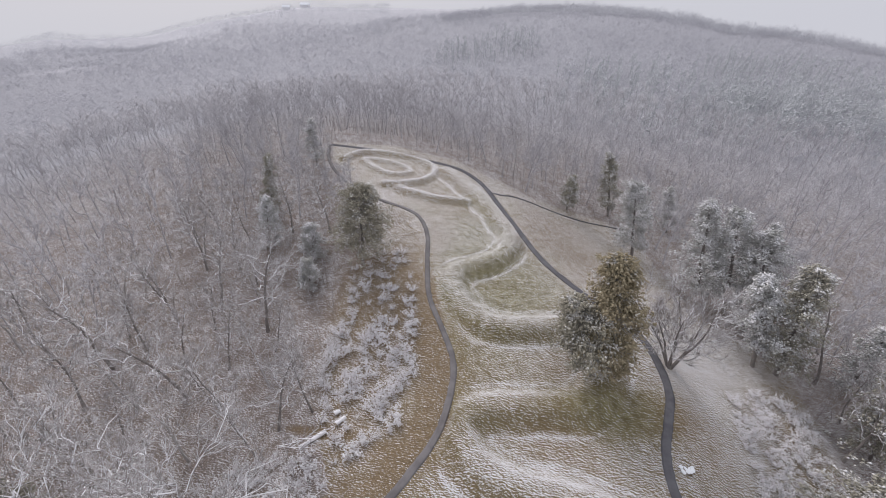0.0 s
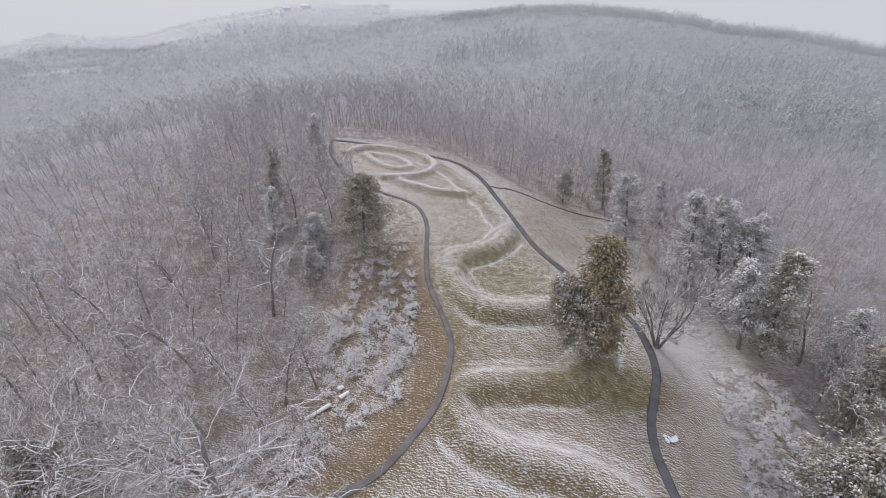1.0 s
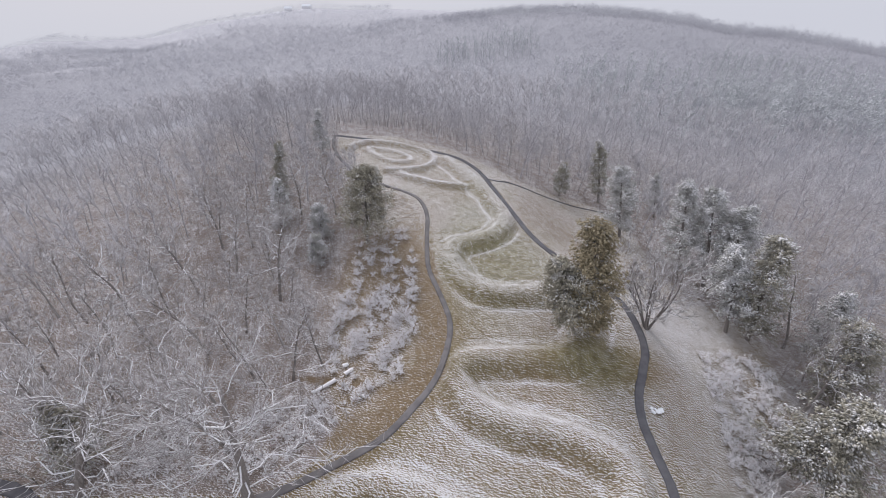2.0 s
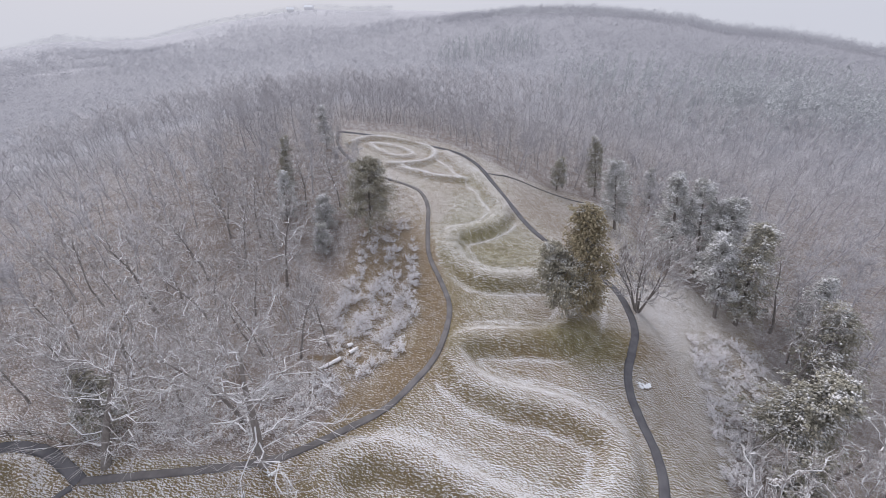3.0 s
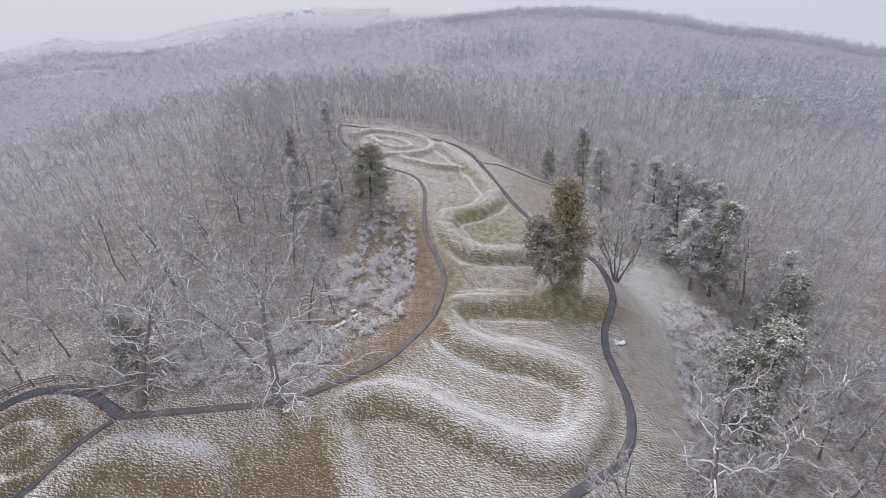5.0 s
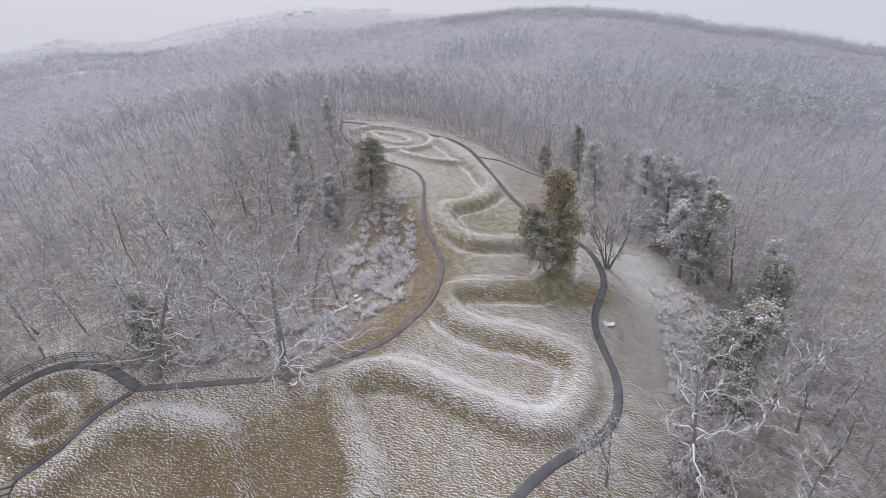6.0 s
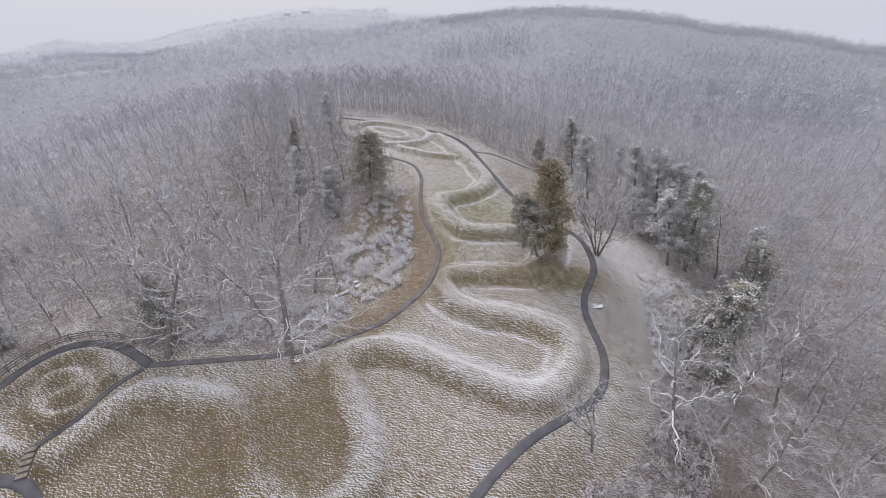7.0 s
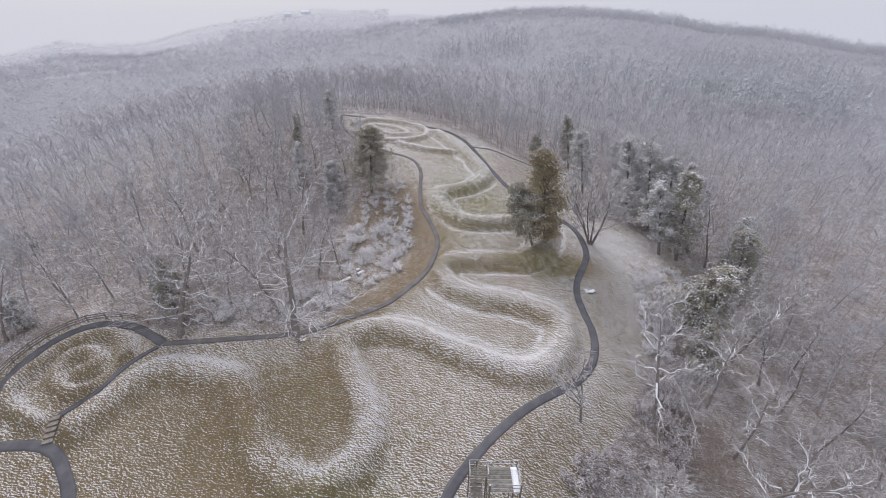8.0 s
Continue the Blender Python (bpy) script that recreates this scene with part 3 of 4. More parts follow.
def grow_cedar(seed, tall, wide, sprays=420, clumps=8, lean=(0, 0), bare=0.16, size=1.0, point=1.0):
    """Trunk and foliage arrays of a red cedar: boughs that end in drooping sprays of small tufts round a trunk."""
    rnd = random.Random(seed)
    tv, tf, cv, cf = [], [], [], []
    top = Vector((lean[0], lean[1], tall))
    trunk = [Vector((0, 0, -0.3)).lerp(top, k / 6) + Vector((rnd.gauss(0, 0.06), rnd.gauss(0, 0.06), 0)) * min(k, 1) for k in range(7)]
    tube(trunk, [tall * 0.018 * (1.2 - k / 6) for k in range(7)], 7, tv, tf)
    boughs = max(6, int(sprays / 8))
    for s in range(boughs):
        v = (s + rnd.random()) / boughs
        u = bare + (1 - bare) * v
        a = s * 2.39996 + rnd.gauss(0, 0.5)
        lump = 0.8 + 0.36 * math.sin(2 * a + seed + 4 * v) * math.sin(9 * v + seed * 1.7)
        reach = (wide * min(1, v * 3.2 + 0.5) * (1 - v) ** (0.85 * point) * lump + 0.3) * rnd.uniform(0.72, 1.18)
        at = Vector((0, 0, 0)).lerp(top, u)
        rise = rnd.uniform(-0.15, 0.25) + 0.5 * v
        tip = at + Vector((math.cos(a), math.sin(a), rise)) * reach
        tube([at, at.lerp(tip, 0.5) + Vector((0, 0, 0.12 * reach)), tip], [0.05, 0.035, 0], 3, tv, tf)
        for q in range(8):
            w = 0.3 + 0.7 * math.sqrt((q + rnd.random()) / 8)
            fan = 0.22 * reach * w
            mid = at.lerp(tip, w) + Vector((rnd.gauss(0, fan), rnd.gauss(0, fan), 0.35 * reach * w * (1 - w) - rnd.random() * 0.6 * w * size))
            for c in range(clumps):
                p = mid + Vector((rnd.gauss(0, 0.3), rnd.gauss(0, 0.3), rnd.gauss(-0.05, 0.24))) * size
                r = rnd.uniform(0.14, 0.32) * size
                out = (Vector((math.cos(a), math.sin(a), rnd.uniform(-1.0, 0.3))) + Vector((rnd.gauss(0, 0.5), rnd.gauss(0, 0.5), rnd.gauss(0, 0.3)))).normalized()
                side = out.cross(Vector((0, 0, 1))).normalized()
                over = side.cross(out)
                b = len(cv)
                cv.extend([p - out * r * 0.5, p + side * r * 0.6, p - side * r * 0.6, p + over * r * 0.45, p + out * r * 1.5])
                cf.extend([(b, b + 3, b + 1), (b, b + 2, b + 3), (b + 4, b + 1, b + 3), (b + 4, b + 3, b + 2), (b, b + 1, b + 2), (b + 4, b + 2, b + 1)])
    return tv, tf, cv, cf


def cedar_tree(seed, label, group, foliage, **kind):
    tv, tf, cv, cf = grow_cedar(seed, **kind)
    tree = new("cedar_tree")
    mesh_object("trunk", tv, tf, BARK, tree, smooth_faces=True)
    mesh_object("foliage", cv, cf, foliage, tree)
    return tagged(tree, label, "tree", group)


def woods_distance(x, y):
    """Metres outside the clearing; negative inside."""
    d = distance(x, y, EDGE)
    return np.where(inside(x, y, CLEARING), -d, d)


def scatter(seed, count, box, apart, keep):
    """Random plan points in a box, at least apart from one another, of those that keep() accepts."""
    rs = np.random.RandomState(seed)
    x, y = rs.uniform(box[0], box[2], count * 12), rs.uniform(box[1], box[3], count * 12)
    ok = keep(x, y)
    cells, out = {}, []
    for px, py in zip(x[ok].tolist(), y[ok].tolist()):
        i, j = int(px // apart), int(py // apart)
        if any((px - qx) ** 2 + (py - qy) ** 2 < apart ** 2 for di in (-1, 0, 1) for dj in (-1, 0, 1) for qx, qy in cells.get((i + di, j + dj), ())):
            continue
        cells.setdefault((i, j), []).append((px, py))
        out.append((px, py))
        if len(out) == count:
            break
    return out


def plant(kind, x, y, size=1.0, turn=0.0, tip=0.0, tilt=0.0, first=False):
    """Sets a tree, or a copy of it, on the ground."""
    m = pose(x, y, z_at(x, y) - 0.1, tip, tilt, turn)
    ob = kind if first else copy_thing(kind, m)
    ob.matrix_basis = m
    ob.scale = (size, size, size)
    return ob


BARE_LABEL = "leafless grey-brown woodland tree with snow along its branches"
BARE_SIZES = [(15, 5.4, 12, 0.3, 0.18), (17, 6.0, 13, 0.35, 0.21), (13, 4.6, 12, 0.28, 0.15), (16, 4.8, 12, 0.4, 0.16), (18, 6.6, 13, 0.3, 0.24), (12, 4.4, 11, 0.25, 0.13)]
bare_kinds = [bare_tree(100 + k, BARE_LABEL, "woodland trees", tall=tall, crown=crown, forks=forks, low=low, girth=girth, subs=8, twigs=7, bend=0.27, thick=1.1)
              for k, (tall, crown, forks, low, girth) in enumerate(BARE_SIZES)]
# paler copies of the woodland trees, with haze in their bark colour
hazed_kinds = [bare_tree(120 + k, "leafless woodland tree greyed for haze", "rimed woodland trees", True, tall=tall, crown=crown, forks=forks, low=low, girth=0.8 * girth, subs=8, twigs=7, bend=0.27)
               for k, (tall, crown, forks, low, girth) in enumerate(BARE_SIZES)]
PALE_SPOTS = [(31, -29.3, 25.9), (32, -39.9, 32.7), (33, -55.1, 51.6), (34, 15.2, 102), (35, 34.9, 3.7), (36, -43, 19.3), (37, -25.2, 37.8), (38, 46.1, 0.1), (39, 59.8, 13.4), (40, 61.2, 25.3), (41, -64.1, 41.8), (42, -33.1, 54.3)]
HERO = [(46, 63), (51.4, 61.5), (55.3, 58.8), (39.1, 77.1), (39, 94.5), (53.2, 91.4), (-40.6, 80.8), (57.5, 34.6), (50.4, 54.2), (-21.3, 49.4), (-20.2, 43.9), (-27, 65.6), (-36.9, 68.8), (-16.9, 62.8),
        (-16.9, 56.9), (-22.9, 61.6), (-22.1, 67.3), (-23.6, 55.3), (44.4, 19.6), (45.6, 27), (41, 17), (-18.6, 13.4), (-34.5, 11.9), (19.5, 3.3), (30.5, 41.2), (40.2, 22.6), (51.8, 47), (48.2, 47.7), (58.4, 47)]


def near_ok(x, y):
    d = woods_distance(x, y)
    free = np.min([np.hypot(x - hx, y - hy) for hx, hy in HERO + [p[1:] for p in PALE_SPOTS]], axis=0)
    edge = np.where((x < -8) & (y > 48), 3.5, 1.2)
    return (d > edge) & (d < 34) & (free > 5)


rnd = random.Random(7)
near_spots = scatter(7, 245, (-90, -22, 80, 145), 4.3, near_ok)
placed = {False: 0, True: 0}
for x, y in near_spots:
    # trees far enough off take the copies coloured for haze
    hazed = y > 74 or abs(x) > 62
    kinds, k = (hazed_kinds if hazed else bare_kinds), placed[hazed]
    placed[hazed] += 1
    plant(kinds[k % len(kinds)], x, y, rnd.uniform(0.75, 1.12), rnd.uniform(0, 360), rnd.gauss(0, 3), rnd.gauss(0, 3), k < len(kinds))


def woods(name, spots, templates, material, label, seed, low=0.8, high=1.2, category="woodland"):
    """Many trees joined into one object."""
    rs = np.random.RandomState(seed)
    x, y = np.array([p[0] for p in spots]), np.array([p[1] for p in spots])
    z = land(x, y)
    vs, fs, base = [], [], 0
    ready = [(np.array(v, float), np.array(f, int)) for v, f in templates]
    for k in range(len(x)):
        v, f = ready[rs.randint(len(ready))]
        a, s = rs.rand() * 6.28, rs.uniform(low, high)
        c, sn = math.cos(a), math.sin(a)
        w = np.column_stack([(v[:, 0] * c - v[:, 1] * sn) * s + x[k], (v[:, 0] * sn + v[:, 1] * c) * s + y[k], v[:, 2] * s + z[k]])
        vs.append(w)
        fs.append(f + base)
        base += len(v)
    ob = mesh_object(name, np.vstack(vs), np.vstack(fs), material)
    return tagged(ob, label, category, kind="stuff")


def joined(tv, tf, cv, cf):
    n = len(tv)
    return list(tv) + list(cv), list(tf) + [tuple(i + n for i in f) for f in cf]


def grow_round(seed, tall, wide, sticks, r, mid=0.58, half=0.42):
    """A far tree: a domed crown of fine twigs that point every way."""
    rnd = random.Random(seed)
    v, f = [], []
    tube([Vector((0, 0, -0.3)), Vector((rnd.gauss(0, 0.4), rnd.gauss(0, 0.4), tall * 0.75))], [r, 0], 3, v, f)
    for k in range(sticks):
        a, u = rnd.random() * 6.28, rnd.uniform(-0.55 if mid > 0.5 else -0.95, 1.0)
        d = rnd.uniform(0.45, 1.0)
        out = Vector((math.cos(a) * math.sqrt(1 - u * u), math.sin(a) * math.sqrt(1 - u * u), u))
        p = Vector((out.x * wide * d, out.y * wide * d, tall * mid + out.z * tall * half * d))
        w = (out * 0.7 + Vector((rnd.gauss(0, 0.6), rnd.gauss(0, 0.6), rnd.gauss(0.1, 0.5)))).normalized()
        tube([p - w * 0.9, p + w * rnd.uniform(0.8, 1.7)], [r, 0], 3, v, f)
    return v, f


def grow_branching(seed, tall, wide, r):
    """A bare tree for the middle distance: trunk, crooked limbs, branches and a few twigs."""
    rnd = random.Random(seed)
    v, f = [], []
    trunk = wander(rnd, (0, 0, -0.3), (rnd.gauss(0, 0.08), rnd.gauss(0, 0.08), 1), tall * 0.8, 3, 0.08, 0.05)
    tube(trunk, [r * 1.5, r * 1.2, r * 0.8, 0], 3, v, f)
    for k in range(9):
        u = rnd.uniform(0.9, 2.8)
        p = trunk[int(u)].lerp(trunk[int(u) + 1], u - int(u))
        a = k * 2.4 + rnd.gauss(0, 0.4)
        limb = wander(rnd, p, (math.cos(a), math.sin(a), 0.4 + 0.35 * u), wide * (1.35 - 0.28 * u) * rnd.uniform(0.8, 1.2), 3, 0.24, 0.06)
        tube(limb, [r * 0.9, r * 0.75, r * 0.5, 0], 3, v, f)
        for q in range(6):
            w = rnd.uniform(0.5, 2.9)
            e = limb[int(w)].lerp(limb[int(w) + 1], w - int(w))
            way = aim(rnd, limb[int(w) + 1] - limb[int(w)], rnd.uniform(0.4, 0.9)) + Vector((0, 0, 0.2))
            end = e + way * rnd.uniform(1.1, 2.4)
            tube([e, end], [r * 0.55, 0], 3, v, f)
            for c in range(2):
                g = e.lerp(end, rnd.uniform(0.3, 0.9))
                tube([g, g + aim(rnd, way, rnd.uniform(0.4, 1.0)) * rnd.uniform(0.7, 1.4)], [r * 0.42, 0], 3, v, f)
    return v, f


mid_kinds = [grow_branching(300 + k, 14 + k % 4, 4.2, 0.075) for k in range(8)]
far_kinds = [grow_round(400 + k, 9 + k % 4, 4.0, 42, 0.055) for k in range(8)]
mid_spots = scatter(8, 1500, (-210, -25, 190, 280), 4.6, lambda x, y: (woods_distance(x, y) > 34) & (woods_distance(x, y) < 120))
woods("mid_woods", mid_spots, mid_kinds, MID_TWIG, "dense leafless woodland, snow-flecked and greyed for haze", 3)


def far_ok(x, y):
    r = np.hypot(x, y + 30)
    az = np.degrees(np.arctan2(x, y + 30))
    ok = (r > 200) & (woods_distance(x, y) > 112) & (abs(az) < 54) & (r < np.where(az < -6, 1650, np.where(az > 4, 785, 860)))
    for field in FIELDS:
        ok &= field_distance(x, y, *field) > 1.05
    return ok


woods("hill_woods", scatter(9, 6200, (-640, 40, 640, 830), 5.4, far_ok), far_kinds, FAR_TWIG, "distant frosted hillside woods with haze in their pale colour", 4, 0.85, 1.4)
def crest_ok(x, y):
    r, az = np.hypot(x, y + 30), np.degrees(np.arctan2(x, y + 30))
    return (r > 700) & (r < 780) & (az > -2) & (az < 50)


woods("crest_woods", scatter(29, 1500, (-40, 430, 640, 780), 4.6, crest_ok), [grow_round(440 + k, 9 + k % 4, 4.0, 52, 0.06, 0.42, 0.5) for k in range(6)], FAR_TWIG, "leafless frosted woods along the crest of the hill, paled for haze", 6, 0.8, 1.25)
woods("valley_woods", scatter(19, 2200, (-1250, 450, 60, 1650), 9.5, lambda x, y: far_ok(x, y) & (np.hypot(x, y + 30) > 640) & (x < -0.15 * y)), [grow_round(420 + k, 9 + k % 4, 4.2, 22, 0.075) for k in range(6)], VALLEY_TWIG, "frosted leafless woods across the valley, whitened for haze", 5, 1.0, 1.6)



# thin saplings that fill the woods between the larger trees
def sapling(seed):
    rnd = random.Random(seed)
    v, f = [], []
    tall = rnd.uniform(3, 7)
    stem = wander(rnd, (0, 0, -0.2), (rnd.gauss(0, 0.12), rnd.gauss(0, 0.12), 1), tall, 2, 0.12, 0)
    tube(stem, [0.05, 0.03, 0], 3, v, f)
    for k in range(12):
        q = rnd.uniform(0.5, 2)
        p = stem[int(min(q, 1.99))].lerp(stem[int(min(q, 1.99)) + 1], q - int(min(q, 1.99)))
        a = rnd.random() * 6.28
        w = Vector((math.cos(a), math.sin(a), rnd.uniform(0.3, 1.3))).normalized()
        tube([p, p + w * rnd.uniform(0.7, 1.9)], [0.026, 0], 3, v, f)
    return v, f


sap_spots = scatter(15, 5200, (-110, -25, 100, 165), 1.3, lambda x, y: (woods_distance(x, y) > 0.8) & (woods_distance(x, y) < 55))
woods("undergrowth", sap_spots, [sapling(600 + k) for k in range(10)], TWIG, "thin leafless saplings filling the snowy woods", 6, 0.6, 1.2, "undergrowth")


# low snow-covered brush
def bush(seed, wide=1.0):
    rnd = random.Random(seed)
    v, f = [], []
    for k in range(16):
        a = rnd.random() * 6.28
        w = Vector((math.cos(a) * rnd.uniform(0.2, 1), math.sin(a) * rnd.uniform(0.2, 1), rnd.uniform(0.5, 1.1)))
        tip = w * rnd.uniform(0.6, 1.15) * wide
        tube([Vector((0, 0, -0.1)), tip], [0.025, 0], 3, v, f)
        for c in range(8):
            p = tip * rnd.uniform(0.4, 1.0) + Vector((rnd.gauss(0, 0.16), rnd.gauss(0, 0.16), rnd.gauss(0, 0.1)))
            r = rnd.uniform(0.06, 0.15)
            b = len(v)
            t = rnd.random() * 6.28
            v.extend([p + Vector((math.cos(t + q) * r, math.sin(t + q) * r, rnd.gauss(0, 0.03))) for q in (0, 2.1, 4.2)] + [p + Vector((0, 0, r * 0.55)), p - Vector((0, 0, r * 0.4))])
            f.extend([(b, b + 1, b + 3), (b + 1, b + 2, b + 3), (b + 2, b, b + 3), (b + 1, b, b + 4), (b + 2, b + 1, b + 4), (b, b + 2, b + 4)])
    return v, f


bushes = [bush(700 + k, 1.2 + 0.12 * k) for k in range(6)]
LOGS = [(-15.1, 30.4), (-16.3, 29.2), (-17.5, 28.1), (-14.1, 31.4), (-13.0, 32.4), (-14.5, 33.3), (-12.6, 33.4), (-10.4, 30.7)]
BRUSH_AREAS = {
    "brush_by_path": [(-12.6, 25.8), (-6.8, 29.9), (-5.2, 35.5), (-4.8, 40.3), (-5.7, 47.9), (-7.1, 55.8), (-9.2, 63.6), (-17.3, 67.8), (-19.3, 56.2), (-19, 43.7), (-17.3, 34.7)],
    "brush_below_oak": [(-34.4, 15.4), (-22, 15), (-15.1, 18.2), (-12.9, 23.1), (-16.8, 29.2), (-25.4, 24), (-35.7, 21.7)],
    "brush_by_wood": [(38.5, 39.5), (45, 41.5), (52, 41), (50, 33), (45, 27), (40.5, 22), (36, 16), (32.5, 16.5), (34.5, 22), (36.5, 29)],
    "brush_on_bank": [(14.7, -8.9), (16.6, -2), (23, 1.4), (28.3, 6.6), (35.4, 16.3), (41, 16.2), (34.8, 4.8), (28.6, -6)],
}
for k, (key, area) in enumerate(BRUSH_AREAS.items()):
    xs, ys = [p[0] for p in area], [p[1] for p in area]
    spots = scatter(40 + k, (620, 330, 460, 330)[k], (min(xs), min(ys), max(xs), max(ys)), (0.85, 1.2, 0.9, 1.0)[k], lambda x, y: inside(x, y, area) & (0.6 * waves(x, y, 3.1, 80) + 0.6 * waves(y, x, 7.3, 83) > np.where((y > 47) & (x < 0), 0.35, np.where(x < 0, 0.0, -0.15))) & (np.min([np.hypot(x - lx, y - ly) for lx, ly in LOGS], axis=0) > 1.5))
    woods(key, spots, bushes, THICKET if key == "brush_on_bank" else BRUSH, "low tangled brush covered with snow", 50 + k, 0.35, (1.3, 1.3, 1.1, 1.3)[k], "brush")

# ---------------------------------------------------------------- trees of their own
oak = bare_tree(21, "spreading leafless oak with snow-white lower limbs beside the footpath", "spreading oaks", tall=17, crown=9.8, forks=18, subs=11, twigs=6, low=0.14, girth=0.42, droop=0.3, thick=0.42, bend=0.36)
plant(oak, -18.6, 13.4, 1.2, first=True)
oak = bare_tree(22, "broad leafless oak leaning over the footpath with frosted drooping limbs", "spreading oaks", tall=15, crown=9.4, forks=18, subs=11, twigs=6, low=0.14, girth=0.38, droop=0.36, thick=0.42, bend=0.36)
plant(oak, -34.5, 11.9, 1.15, 60, first=True)


def forked_tree(label):
    """A slender leafless tree whose trunk divides into a vase of upright stems."""
    tree = new("bare_tree")
    rnd = random.Random(23)
    v, f = [], []
    trunk = wander(rnd, (0, 0, -0.3), (0, 0, 1), 4.3, 4, 0.04, 0.02)
    tube(trunk + [trunk[-1] + Vector((0, 0, 0.3))], [0.2, 0.16, 0.15, 0.14, 0.13], 8, v, f)
    mesh_object("trunk", v, f, BARK, tree, smooth_faces=True)
    for k in range(5):
        tv, tf, cv, cf, wv, wf = grow_bare(260 + k, tall=8.6 - 0.6 * (k % 3), crown=2.4, forks=8, subs=4, twigs=3, low=0.35, girth=0.13, droop=-0.4, bend=0.3)
        m = Matrix.Translation(trunk[-1] - Vector((0, 0, 0.25 * k))) @ pose(0, 0, 0, 0, 13 + 4 * (k % 3), 72 * k)
        mesh_object("stem", [m @ p for p in tv], tf, BARK, tree, smooth_faces=True)
        mesh_object("crown", [m @ p for p in cv], cf, LIMB, tree, "bare limbs carrying a white line of snow")
        tagged(mesh_object("twig_haze", [m @ p for p in wv], wf, TWIG, tree, "fine grey-brown twigs"), kind="stuff")
    return tagged(tree, label, "tree", "lone bare trees")


plant(forked_tree("slender leafless forked tree standing alone on the lawn"), 19.5, 3.3, 1.0, 0, 0, -13, first=True)


def many_stemmed(label):
    """A leafless tree that splits into several stems at the ground."""
    tree = new("bare_tree")
    for k in range(6):
        tv, tf, cv, cf, wv, wf = grow_bare(240 + k, tall=11.5, crown=4.0, forks=10, subs=7, twigs=6, low=0.25, girth=0.14, droop=-0.3, bend=0.3)
        m = pose(0.25 * math.cos(k * 1.05), 0.25 * math.sin(k * 1.05), 0, 0, 16 + 3 * (k % 3), 60 * k)
        mesh_object("stem", [m @ v for v in tv], tf, BARK, tree, smooth_faces=True)
        mesh_object("crown", [m @ v for v in cv], cf, LIMB, tree, "bare limbs carrying a white line of snow")
        tagged(mesh_object("twig_haze", [m @ v for v in wv], wf, TWIG, tree, "fine grey-brown twigs"), kind="stuff")
    return tagged(tree, label, "tree", "lone bare trees")


plant(many_stemmed("leafless tree with many upright stems by the footpath"), 30.5, 41.2, 1.38, 0, 0, -5, first=True)
oak = bare_tree(25, "leafless tree at the wood's edge among cedars", "lone bare trees", tall=16, crown=5, forks=13, subs=7, twigs=7, low=0.3, girth=0.2)
plant(oak, 58.4, 46.8, 1.15, 0, 0, 0, first=True)

# pale-barked trees that stand out in the woods
def pale_tree(seed, x, y, label, size=1.0, **kind):
    tv, tf, cv, cf, wv, wf = grow_bare(seed, **kind)
    tree = new("bare_tree")
    mesh_object("trunk", tv, tf, PALE_BARK, tree, smooth_faces=True)
    mesh_object("crown", cv, cf, PALE_BARK, tree, "thick pale limbs under snow")
    tagged(mesh_object("twig_haze", wv, wf, TWIG, tree, "fine grey-brown twigs"), kind="stuff")
    return plant(tagged(tree, label, "tree", "pale-limbed trees"), x, y, size, seed * 37 % 360, first=True)


PALE_BARK = bark_material("pale_flaking_bark", (0.28, 0.262, 0.245), (0.42, 0.395, 0.375), (0.1, 0.6), 1.0, (0.3, 0.5))
PALE = "leafless tree with thick pale crooked limbs in the woods"
for seed, x, y in PALE_SPOTS:
    pale_tree(seed, x, y, PALE, tall=13, crown=7.4, forks=9, subs=8, twigs=7, low=0.3, girth=0.18, thick=0.55, bend=0.34)

